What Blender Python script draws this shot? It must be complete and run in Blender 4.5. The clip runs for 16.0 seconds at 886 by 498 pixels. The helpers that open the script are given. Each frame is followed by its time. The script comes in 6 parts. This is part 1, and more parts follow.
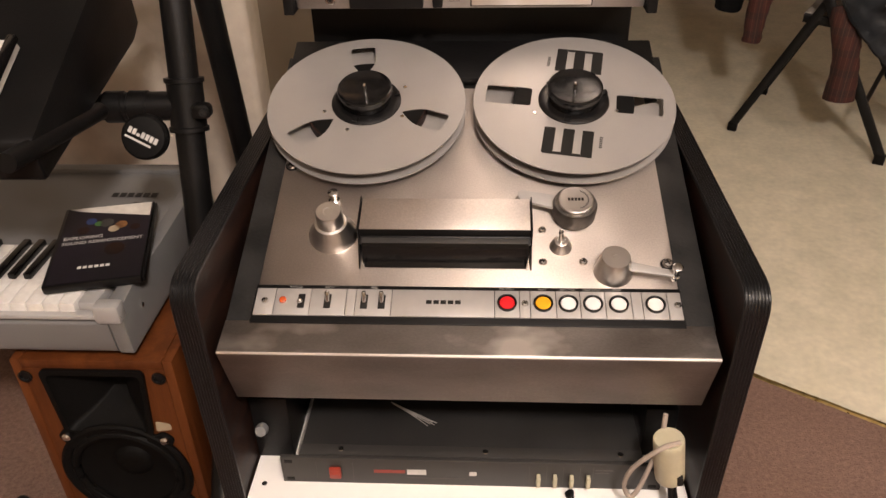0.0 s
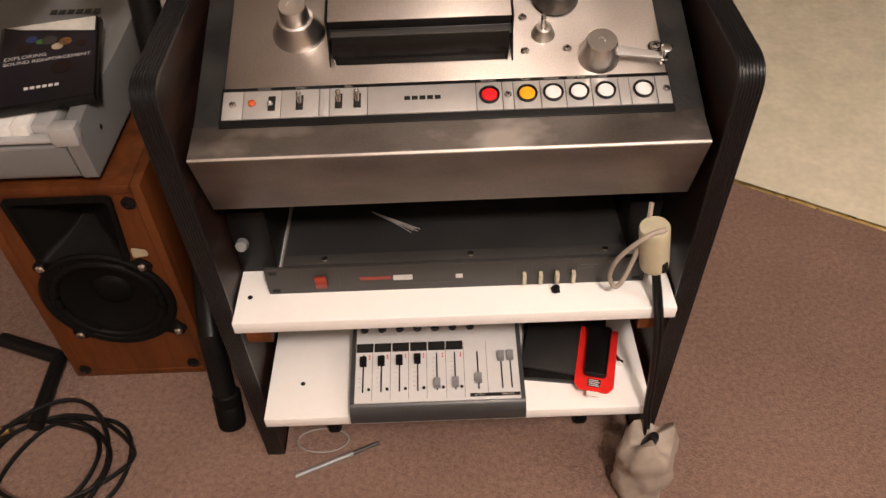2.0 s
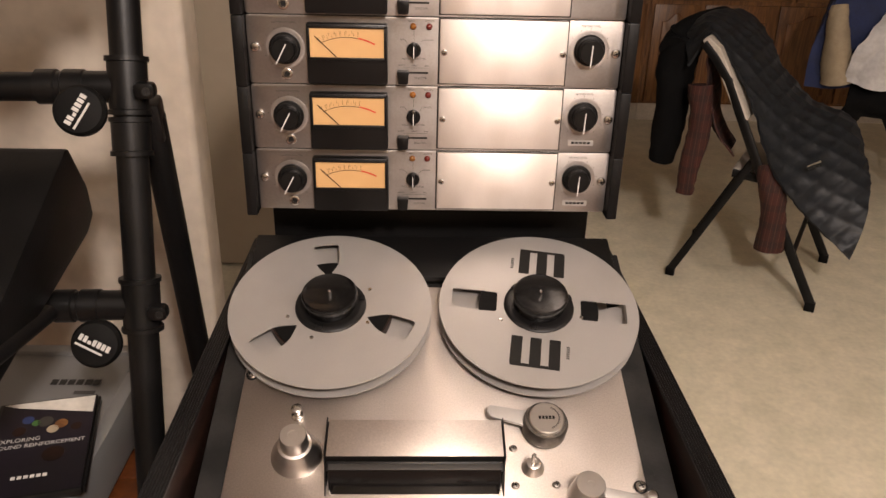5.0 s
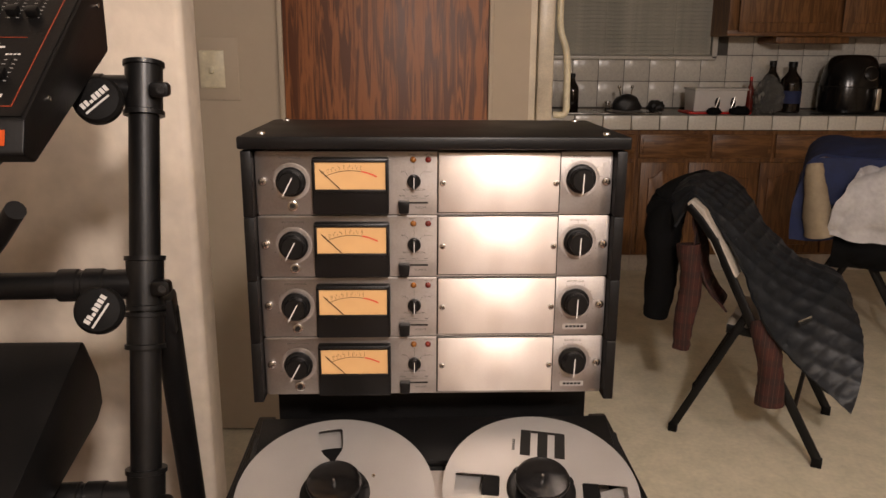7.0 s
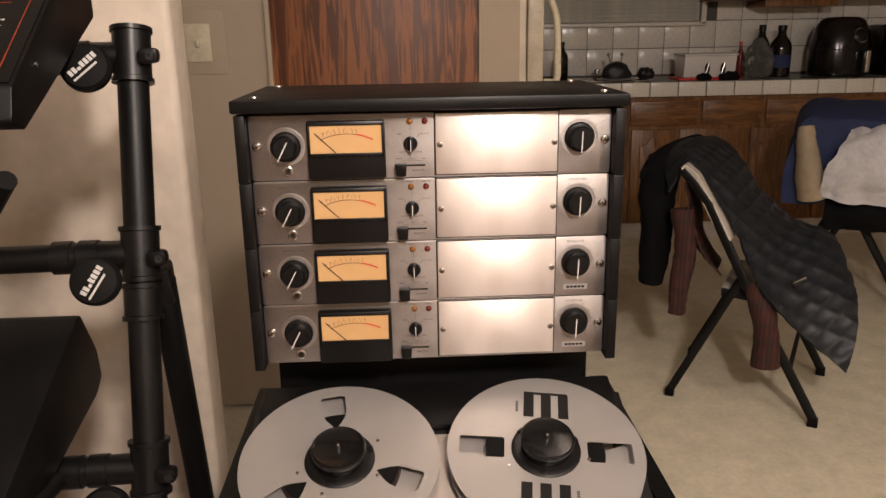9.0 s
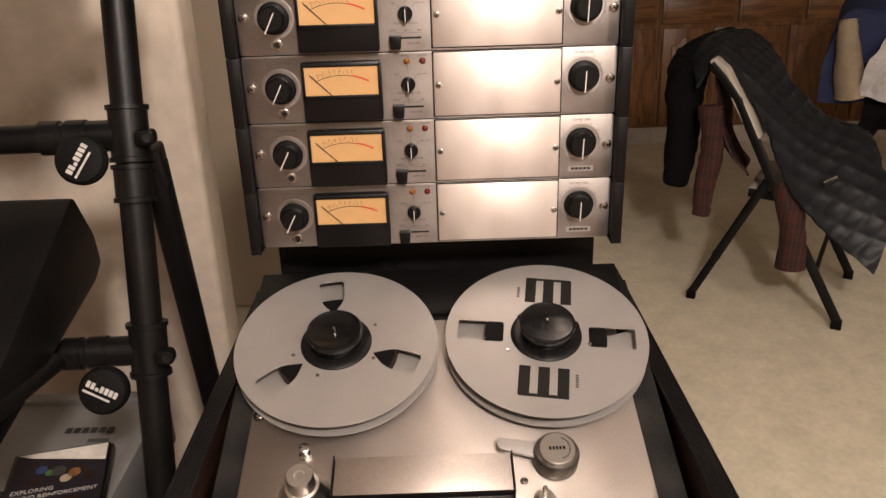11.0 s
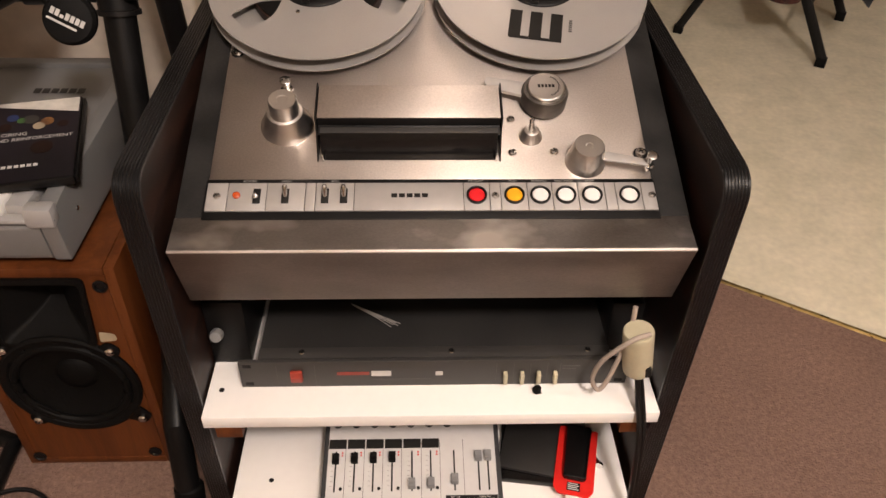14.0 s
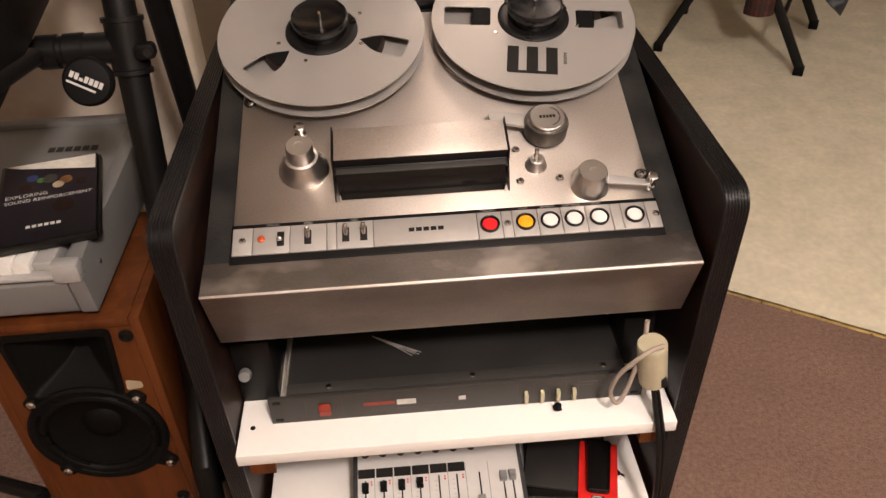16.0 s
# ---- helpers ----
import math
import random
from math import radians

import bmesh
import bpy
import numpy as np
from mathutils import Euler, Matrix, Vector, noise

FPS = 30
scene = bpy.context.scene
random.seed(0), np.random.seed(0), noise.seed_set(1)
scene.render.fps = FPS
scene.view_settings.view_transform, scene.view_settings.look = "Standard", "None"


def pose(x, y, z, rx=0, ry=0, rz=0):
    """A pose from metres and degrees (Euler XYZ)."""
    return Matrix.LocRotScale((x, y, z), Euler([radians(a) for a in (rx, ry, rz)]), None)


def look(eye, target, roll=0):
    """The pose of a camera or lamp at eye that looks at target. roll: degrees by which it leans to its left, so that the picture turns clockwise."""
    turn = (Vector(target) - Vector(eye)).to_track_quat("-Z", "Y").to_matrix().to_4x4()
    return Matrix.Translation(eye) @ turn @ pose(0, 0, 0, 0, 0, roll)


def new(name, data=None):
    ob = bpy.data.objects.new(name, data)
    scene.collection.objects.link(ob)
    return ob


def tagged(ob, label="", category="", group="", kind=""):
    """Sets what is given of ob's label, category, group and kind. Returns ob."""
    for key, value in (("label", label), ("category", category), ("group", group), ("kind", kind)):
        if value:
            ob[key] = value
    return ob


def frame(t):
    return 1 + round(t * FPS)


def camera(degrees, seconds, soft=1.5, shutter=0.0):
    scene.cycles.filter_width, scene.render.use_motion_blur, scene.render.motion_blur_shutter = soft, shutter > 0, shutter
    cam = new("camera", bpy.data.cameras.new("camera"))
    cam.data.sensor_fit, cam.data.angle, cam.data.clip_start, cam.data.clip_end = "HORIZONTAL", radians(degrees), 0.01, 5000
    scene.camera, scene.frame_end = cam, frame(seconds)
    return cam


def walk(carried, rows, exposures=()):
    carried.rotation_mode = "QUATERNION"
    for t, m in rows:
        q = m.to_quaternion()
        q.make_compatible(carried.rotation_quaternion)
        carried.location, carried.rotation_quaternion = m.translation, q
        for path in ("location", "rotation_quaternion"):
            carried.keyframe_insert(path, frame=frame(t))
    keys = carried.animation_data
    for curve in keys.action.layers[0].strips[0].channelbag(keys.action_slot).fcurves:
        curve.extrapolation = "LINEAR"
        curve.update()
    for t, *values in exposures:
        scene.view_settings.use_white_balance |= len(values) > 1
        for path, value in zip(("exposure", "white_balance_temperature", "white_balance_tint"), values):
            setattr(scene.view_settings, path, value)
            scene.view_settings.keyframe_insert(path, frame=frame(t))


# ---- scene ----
cam = camera(59.7, 16.0)
PATH = [
    (0, (0.02, -0.579, 1.16), (-0.078, 1.102, 0.081), -1.3),
    (0.5, (0.023, -0.57, 1.116), (-0.072, 0.972, -0.154), -2.2),
    (1, (0.011, -0.571, 1.099), (-0.05, 0.896, -0.259), -1.4),
    (1.5, (0.007, -0.577, 1.09), (-0.024, 0.837, -0.324), -2.0),
    (2, (-0.001, -0.583, 1.103), (-0.013, 0.842, -0.299), -2.5),
    (2.5, (-0.008, -0.583, 1.12), (-0.003, 0.893, -0.229), -2.5),
    (3, (-0.016, -0.565, 1.15), (0.041, 1.025, -0.061), -0.4),
    (3.5, (-0.035, -0.553, 1.157), (0.045, 1.117, 0.06), 1.9),
    (4, (-0.047, -0.543, 1.168), (0.022, 1.139, 0.089), 1.2),
    (4.5, (-0.035, -0.516, 1.22), (0.024, 1.233, 0.253), 2.1),
    (5, (-0.023, -0.504, 1.268), (0.046, 1.311, 0.431), 1.5),
    (5.2, (-0.018, -0.508, 1.285), (0.042, 1.337, 0.515), 1.0),
    (7.3, (-0.031, -0.53, 1.336), (0.048, 1.413, 0.867), 0.1),
    (7.5, (-0.034, -0.531, 1.33), (0.046, 1.413, 0.868), -0.2),
    (8, (-0.043, -0.525, 1.321), (0.046, 1.415, 0.845), -0.3),
    (8.2, (-0.042, -0.535, 1.324), (0.059, 1.402, 0.836), -0.8),
    (10.3, (-0.01, -0.497, 1.279), (0.07, 1.384, 0.605), -1.2),
    (10.5, (0.001, -0.499, 1.273), (0.052, 1.375, 0.574), -1.6),
    (11, (0.005, -0.501, 1.263), (0.013, 1.351, 0.507), -1.8),
    (11.5, (0.003, -0.502, 1.243), (-0.004, 1.325, 0.43), -1.4),
    (12, (0.005, -0.518, 1.214), (-0.003, 1.268, 0.314), -0.8),
    (12.5, (0.009, -0.544, 1.174), (-0.004, 1.164, 0.134), -0.9),
    (13, (0.008, -0.569, 1.136), (0.032, 1.052, -0.035), 0.5),
    (13.5, (-0.004, -0.567, 1.119), (0.081, 1.01, -0.109), 1.9),
    (14, (-0.015, -0.556, 1.113), (0.054, 0.998, -0.144), 1.3),
    (14.5, (-0.028, -0.543, 1.111), (0.054, 0.982, -0.18), 0.7),
    (15, (-0.041, -0.543, 1.115), (0.047, 0.991, -0.165), 0.5),
    (15.5, (-0.048, -0.55, 1.123), (0.035, 1.002, -0.135), -1.6),
    (16, (-0.045, -0.583, 1.14), (0.048, 1.012, -0.063), -2.0),
]

# the clip's camera rides its exposure a little
EXPOSE = [(0, -0.03), (0.5, -0.18), (1, -0.21), (2, -0.19), (3, -0.03), (3.5, 0.12), (4.5, 0.10), (5.2, -0.05), (7.3, -0.15), (8.2, -0.13),
          (10.3, -0.10), (12, -0.17), (13, -0.11), (14.5, -0.14), (16, -0.08)]
walk(cam, [(t, look(eye, target, roll)) for t, eye, target, roll in PATH], EXPOSE)

# ---- world and lamps ----
world = bpy.data.worlds.new("night")
scene.world = world
world.use_nodes = True
world.node_tree.nodes["Background"].inputs[0].default_value = (0.9, 0.8, 0.7, 1)
world.node_tree.nodes["Background"].inputs[1].default_value = 0.02


def lamp(name, place, radius, watts, colour):
    data = bpy.data.lights.new(name, "POINT")
    data.shadow_soft_size, data.energy, data.color = radius, watts, colour
    ob = new(name, data)
    ob.location = place
    return ob


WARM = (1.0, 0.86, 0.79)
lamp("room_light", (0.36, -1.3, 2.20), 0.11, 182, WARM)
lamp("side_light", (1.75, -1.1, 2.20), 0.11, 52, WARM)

# ---- materials ----


def material(name, colour, rough=0.5, metal=0.0, second=None, scale=8.0, stretch=(1, 1, 1), amount=0.5, bump=0.0,
             bump_scale=80.0, rough_var=0.1, coat=0.0, aniso=0.0, tangent=(1, 0, 0), piece=0.0, emit=0.0, spec=0.5, grain=0.0, speck=0.35):
    m = bpy.data.materials.new(name)
    m.use_nodes = True
    nt = m.node_tree
    n, l = nt.nodes, nt.links
    b = n["Principled BSDF"]
    tc = n.new("ShaderNodeTexCoord")
    mp = n.new("ShaderNodeMapping")
    mp.inputs["Scale"].default_value = stretch
    l.new(tc.outputs["Object"], mp.inputs["Vector"])
    big = n.new("ShaderNodeTexNoise")
    big.inputs["Scale"].default_value, big.inputs["Detail"].default_value = scale, 5
    big.inputs["Distortion"].default_value = grain
    l.new(mp.outputs[0], big.inputs["Vector"])
    fine = n.new("ShaderNodeTexNoise")
    fine.inputs["Scale"].default_value, fine.inputs["Detail"].default_value = bump_scale, 3
    l.new(mp.outputs[0], fine.inputs["Vector"])
    ramp = n.new("ShaderNodeValToRGB")
    second = second or tuple(c * 0.7 for c in colour)
    ramp.color_ramp.elements[0].position, ramp.color_ramp.elements[1].position = 0.5 - 0.3 * (1.05 - amount), 0.5 + 0.3 * (1.05 - amount)
    ramp.color_ramp.elements[0].color, ramp.color_ramp.elements[1].color = (*second, 1), (*colour, 1)
    l.new(big.outputs["Fac"], ramp.inputs[0])
    out = ramp.outputs[0]
    mix = n.new("ShaderNodeMix")
    mix.data_type, mix.blend_type = "RGBA", "MULTIPLY"
    mix.inputs[0].default_value = speck
    l.new(out, mix.inputs[6])
    l.new(fine.outputs["Fac"], mix.inputs[7])
    gain = n.new("ShaderNodeMix")
    gain.data_type, gain.blend_type = "RGBA", "MULTIPLY"
    gain.inputs[0].default_value = 1.0
    gain.inputs[7].default_value = (*[1 / (1 - speck / 2)] * 3, 1)
    l.new(mix.outputs[2], gain.inputs[6])
    out = gain.outputs[2]
    if piece:
        oi = n.new("ShaderNodeObjectInfo")
        hsv = n.new("ShaderNodeHueSaturation")
        mr = n.new("ShaderNodeMapRange")
        mr.inputs[3].default_value, mr.inputs[4].default_value = 1 - piece, 1 + piece
        l.new(oi.outputs["Random"], mr.inputs[0])
        l.new(mr.outputs[0], hsv.inputs["Value"])
        l.new(out, hsv.inputs["Color"])
        out = hsv.outputs[0]
    l.new(out, b.inputs["Base Color"])
    rr = n.new("ShaderNodeMapRange")
    rr.inputs[3].default_value, rr.inputs[4].default_value = max(0.02, rough - rough_var), min(1, rough + rough_var)
    l.new(big.outputs["Fac"], rr.inputs[0])
    l.new(rr.outputs[0], b.inputs["Roughness"])
    b.inputs["Metallic"].default_value = metal
    b.inputs["Specular IOR Level"].default_value = spec
    b.inputs["Coat Weight"].default_value = coat
    if aniso:
        b.inputs["Anisotropic"].default_value = aniso
        cx = n.new("ShaderNodeCombineXYZ")
        for i in range(3):
            cx.inputs[i].default_value = tangent[i]
        l.new(cx.outputs[0], b.inputs["Tangent"])
    if bump:
        bp = n.new("ShaderNodeBump")
        bp.inputs["Strength"].default_value, bp.inputs["Distance"].default_value = bump, 0.004
        l.new(fine.outputs["Fac"], bp.inputs["Height"])
        l.new(bp.outputs[0], b.inputs["Normal"])
    if emit:
        l.new(out, b.inputs["Emission Color"])
        b.inputs["Emission Strength"].default_value = emit
    return m


STEEL = material("brushed_steel", (0.60, 0.545, 0.50), 0.42, 1.0, (0.48, 0.43, 0.39), 7, (1, 1, 1), 0.45, 0.05, 500, 0.08, aniso=0.72, tangent=(0, 0.94, 0.34))
STEEL_FACE = material("brushed_steel_face", (0.90, 0.84, 0.79), 0.46, 1.0, (0.80, 0.74, 0.69), 9, (2.2, 1, 0.5), 0.4, 0.04, 400, 0.12, aniso=0.62, tangent=(0, 0, 1), speck=0.1)
STEEL_PANEL = material("dull_steel_panel", (0.43, 0.40, 0.38), 0.44, 1.0, (0.31, 0.285, 0.265), 14, (1, 1, 1), 0.5, 0.05, 300, 0.10, aniso=0.55, tangent=(0, 0, 1), speck=0.2)
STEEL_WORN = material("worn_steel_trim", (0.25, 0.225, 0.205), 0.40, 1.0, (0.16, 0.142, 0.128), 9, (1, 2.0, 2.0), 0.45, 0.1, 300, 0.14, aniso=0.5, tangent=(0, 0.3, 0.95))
ALU = material("reel_aluminium", (0.395, 0.375, 0.355), 0.42, 0.5, (0.355, 0.337, 0.318), 14, (1, 1, 1), 0.3, 0.04, 600, 0.06, speck=0.12)
TURNED = material("turned_aluminium", (0.80, 0.77, 0.74), 0.32, 1.0, (0.72, 0.69, 0.66), 12, (1, 1, 8), 0.3, 0.0, 300, 0.06, speck=0.04)
CHROME = material("chrome", (0.75, 0.73, 0.70), 0.15, 1.0, rough_var=0.05)
STRIP = material("silver_strip", (0.46, 0.44, 0.42), 0.45, 0.5, (0.42, 0.40, 0.38), 20, rough_var=0.05, speck=0.1)
BLACK = material("black_paint", (0.0055, 0.005, 0.005), 0.42, 0, (0.0035, 0.0035, 0.0035), 12, bump=0.06, bump_scale=250, spec=0.25)
BLACK_WORN = material("scuffed_black_deck", (0.020, 0.019, 0.018), 0.6, 0, (0.008, 0.0078, 0.0075), 16, amount=0.7, bump=0.15, bump_scale=200, spec=0.3)
EDGE = material("ribbed_black_edging", (0.0055, 0.0055, 0.006), 0.34, 0, (0.0035, 0.0035, 0.004), 25, bump=0.15, bump_scale=200, spec=0.42)
PLASTIC = material("black_plastic", (0.006, 0.0055, 0.0055), 0.36, 0, (0.004, 0.004, 0.004), 20, bump=0.03, bump_scale=300, spec=0.3)
RUBBER = material("dull_black_rubber", (0.0045, 0.0042, 0.004), 0.6, 0, bump=0.1, bump_scale=200, spec=0.12)
GLOSS = material("gloss_black", (0.006, 0.0055, 0.0055), 0.18, 0, rough_var=0.05, spec=0.4)
WHITE = material("white_plastic", (0.68, 0.655, 0.63), 0.4, 0, (0.65, 0.625, 0.60), 10, speck=0.05)
SHELF = material("white_melamine", (0.82, 0.80, 0.77), 0.42, 0, (0.79, 0.765, 0.735), 5, amount=0.2, bump=0.02, speck=0.05)
INK = material("dark_ink", (0.012, 0.011, 0.010), 0.6, spec=0.2)
DUSTY_INK = material("dusty_ink", (0.30, 0.285, 0.265), 0.6)
GREY_INK = material("grey_ink", (0.075, 0.07, 0.066), 0.6)
PALE_INK = material("pale_ink", (0.62, 0.60, 0.57), 0.6)
RED = material("red_button", (0.62, 0.012, 0.018), 0.35, 0, (0.5, 0.01, 0.014))
AMBER = material("amber_button", (0.80, 0.36, 0.01), 0.35, 0, (0.7, 0.3, 0.01))
ORANGE = material("orange_lens", (0.50, 0.075, 0.015), 0.25)
DARKRED = material("dark_red_lens", (0.16, 0.02, 0.015), 0.2)
AMBERLENS = material("amber_lens", (0.27, 0.10, 0.02), 0.2)
DIAL = material("meter_card", (0.58, 0.355, 0.155), 0.5, 0, (0.54, 0.32, 0.135), 12, emit=0.02, speck=0.08)
METER_RED = material("meter_red", (0.60, 0.05, 0.02), 0.6)
CREAM = material("cream_plastic", (0.62, 0.56, 0.40), 0.45, 0, (0.55, 0.49, 0.34), 30)
ROSEWOOD = material("dark_wood_laminate", (0.024, 0.010, 0.0065), 0.45, 0, (0.008, 0.004, 0.003), 7, (1, 1.2, 9), 0.75, 0.03, 120, spec=0.22)
SPEAKERWOOD = material("orange_cherry_veneer", (0.122, 0.036, 0.009), 0.42, 0, (0.075, 0.021, 0.0055), 6, (7, 7, 0.7), 0.6, 0.04, 90, grain=0.8, spec=0.3)
OAK = material("oak_cabinet", (0.225, 0.102, 0.033), 0.38, 0, (0.115, 0.048, 0.015), 5, (9, 9, 0.8), 0.75, 0.06, 60, grain=1.2)
OAK_H = material("oak_drawer", (0.225, 0.102, 0.033), 0.38, 0, (0.115, 0.048, 0.015), 5, (0.8, 9, 9), 0.75, 0.06, 60, grain=1.2)
DOORWOOD = material("oak_ply_door", (0.255, 0.092, 0.030), 0.5, 0, (0.092, 0.030, 0.011), 4.2, (11, 11, 0.8), 0.82, 0.05, 60, grain=1.6)
PLASTER = material("cream_plaster", (0.66, 0.58, 0.48), 0.8, 0, (0.62, 0.54, 0.445), 3, bump=0.35, bump_scale=22)
BEIGE = material("beige_wall_paint", (0.40, 0.33, 0.242), 0.7, 0, (0.385, 0.316, 0.23), 3, bump=0.15, bump_scale=25, speck=0.08)
CEILING = material("white_ceiling", (0.72, 0.69, 0.65), 0.85, 0, bump=0.4, bump_scale=30)
SILVER = material("silver_grey_plastic", (0.215, 0.215, 0.215), 0.42, 0.2, (0.20, 0.20, 0.20), 10, bump=0.03, bump_scale=500, speck=0.12)
SILVER_LIGHT = material("pale_silver_plastic", (0.42, 0.41, 0.40), 0.42, 0.2, (0.39, 0.385, 0.38), 10, speck=0.1)
KEYWHITE = material("piano_key_white", (0.80, 0.78, 0.74), 0.3, piece=0.02)
RACKGREY = material("charcoal_metal", (0.019, 0.0182, 0.0172), 0.5, 0.0, (0.0115, 0.011, 0.0105), 9, bump=0.05, bump_scale=300)
RACKFACE = material("dark_grey_face", (0.036, 0.0335, 0.031), 0.5, 0.0, (0.030, 0.028, 0.026), 12, speck=0.15)
MIXFACE = material("pale_grey_mixer_face", (0.55, 0.54, 0.53), 0.45, 0, (0.52, 0.51, 0.50), 10, speck=0.1)
MIXBODY = material("dark_grey_mixer", (0.035, 0.036, 0.038), 0.4)
REDCARD = material("red_card", (0.72, 0.02, 0.015), 0.4)
KNURL = material("knurled_dark_metal", (0.17, 0.155, 0.14), 0.42, 0.85, (0.10, 0.09, 0.08), 40, speck=0.3)
DULLRED = material("dull_red_plastic", (0.30, 0.035, 0.018), 0.45)
SOCKET = material("aged_cream_plastic", (0.47, 0.43, 0.30), 0.5, 0, (0.42, 0.38, 0.265), 20, speck=0.12)
BOOKBLACK = material("black_book_cover", (0.008, 0.007, 0.009), 0.38, 0, (0.011, 0.008, 0.014), 6, spec=0.3)
PAPER = material("paper", (0.75, 0.71, 0.64), 0.6)
BRASS = material("brass_edge", (0.72, 0.55, 0.24), 0.3, 1.0, (0.5, 0.36, 0.14), 60, bump=0.3, bump_scale=90)
QUILT = material("black_quilted_nylon", (0.0135, 0.0165, 0.021), 0.44, 0, (0.009, 0.011, 0.014), 25, bump=0.25, bump_scale=45, spec=0.36)
DENIMBLACK = material("black_cloth", (0.006, 0.006, 0.0065), 0.85, bump=0.2, bump_scale=120, spec=0.12)
NAVY = material("navy_cloth", (0.022, 0.035, 0.11), 0.8, 0, (0.016, 0.026, 0.08), 20, bump=0.2, bump_scale=100)
TAN = material("tan_lining", (0.42, 0.34, 0.23), 0.7, bump=0.2, bump_scale=40)
LINEN = material("white_cotton", (0.66, 0.65, 0.66), 0.85, 0, (0.58, 0.57, 0.58), 12, bump=0.2, bump_scale=60)
PAD = material("pale_vinyl_pad", (0.60, 0.54, 0.46), 0.45)
TILE = material("white_glazed_tile", (0.74, 0.71, 0.64), 0.2, 0, (0.69, 0.66, 0.59), 3, piece=0.05)
GROUT = material("grey_grout", (0.13, 0.12, 0.105), 0.85, bump=0.2)
BLIND = material("window_blind", (0.50, 0.49, 0.42), 0.5, piece=0.04)
FRIDGE = material("almond_enamel", (0.66, 0.58, 0.44), 0.35, bump=0.08, bump_scale=200)
BAGCLOTH = material("grey_tan_cloth", (0.36, 0.30, 0.25), 0.9, 0, (0.28, 0.23, 0.19), 25, bump=0.4, bump_scale=60)
STONE = material("grey_countertop", (0.26, 0.255, 0.24), 0.35, 0, (0.2, 0.195, 0.185), 40)
GLASS_DARK = material("dark_bottle", (0.012, 0.008, 0.006), 0.1)
SINKSTEEL = material("sink_steel", (0.6, 0.58, 0.55), 0.25, 1.0)


def plaid():
    m = material("red_plaid_flannel", (0.060, 0.014, 0.010), 0.85, bump=0.2, bump_scale=150)
    n, l = m.node_tree.nodes, m.node_tree.links
    tc = n.new("ShaderNodeTexCoord")
    prev = n["Principled BSDF"].inputs["Base Color"].links[0].from_socket
    for axis, sc, col in (("X", 7, (0.012, 0.008, 0.008, 1)), ("Z", 5, (0.012, 0.008, 0.008, 1)), ("X", 21, (0.12, 0.06, 0.03, 1))):
        w = n.new("ShaderNodeTexWave")
        w.bands_direction = axis
        w.inputs["Scale"].default_value = sc
        l.new(tc.outputs["Object"], w.inputs["Vector"])
        th = n.new("ShaderNodeMath")
        th.operation = "GREATER_THAN"
        th.inputs[1].default_value = 0.72 if sc < 20 else 0.96
        l.new(w.outputs["Fac"], th.inputs[0])
        sc2 = n.new("ShaderNodeMath")
        sc2.operation = "MULTIPLY"
        sc2.inputs[1].default_value = 0.45
        l.new(th.outputs[0], sc2.inputs[0])
        mx = n.new("ShaderNodeMix")
        mx.data_type = "RGBA"
        mx.inputs[7].default_value = col
        l.new(sc2.outputs[0], mx.inputs[0])
        l.new(prev, mx.inputs[6])
        prev = mx.outputs[2]
    l.new(prev, n["Principled BSDF"].inputs["Base Color"])
    return m


PLAID = plaid()


def smudge(m):
    """Pale dry smears on the trim's metal."""
    n, l = m.node_tree.nodes, m.node_tree.links
    b = n["Principled BSDF"]
    tc = n.new("ShaderNodeTexCoord")
    mp = n.new("ShaderNodeMapping")
    mp.inputs["Scale"].default_value = (1, 1.6, 1.6)
    mp.inputs["Location"].default_value = (0.35, 0.1, 0.2)
    l.new(tc.outputs["Object"], mp.inputs[0])
    nz = n.new("ShaderNodeTexNoise")
    nz.inputs["Scale"].default_value, nz.inputs["Detail"].default_value = 11, 3
    l.new(mp.outputs[0], nz.inputs["Vector"])
    ramp = n.new("ShaderNodeMapRange")
    ramp.inputs[1].default_value, ramp.inputs[2].default_value, ramp.inputs[4].default_value = 0.47, 0.64, 0.72
    l.new(nz.outputs["Fac"], ramp.inputs[0])
    mx = n.new("ShaderNodeMix")
    mx.data_type = "RGBA"
    mx.inputs[7].default_value = (0.62, 0.57, 0.52, 1)
    sep = n.new("ShaderNodeSeparateXYZ")
    l.new(tc.outputs["Object"], sep.inputs[0])
    top = n.new("ShaderNodeMath")
    top.operation = "GREATER_THAN"
    top.inputs[1].default_value = 0.6165
    l.new(sep.outputs[2], top.inputs[0])
    both = n.new("ShaderNodeMath")
    both.operation = "MULTIPLY"
    l.new(ramp.outputs[0], both.inputs[0])
    l.new(top.outputs[0], both.inputs[1])
    l.new(both.outputs[0], mx.inputs[0])
    l.new(b.inputs["Base Color"].links[0].from_socket, mx.inputs[6])
    l.new(mx.outputs[2], b.inputs["Base Color"])


smudge(STEEL_WORN)


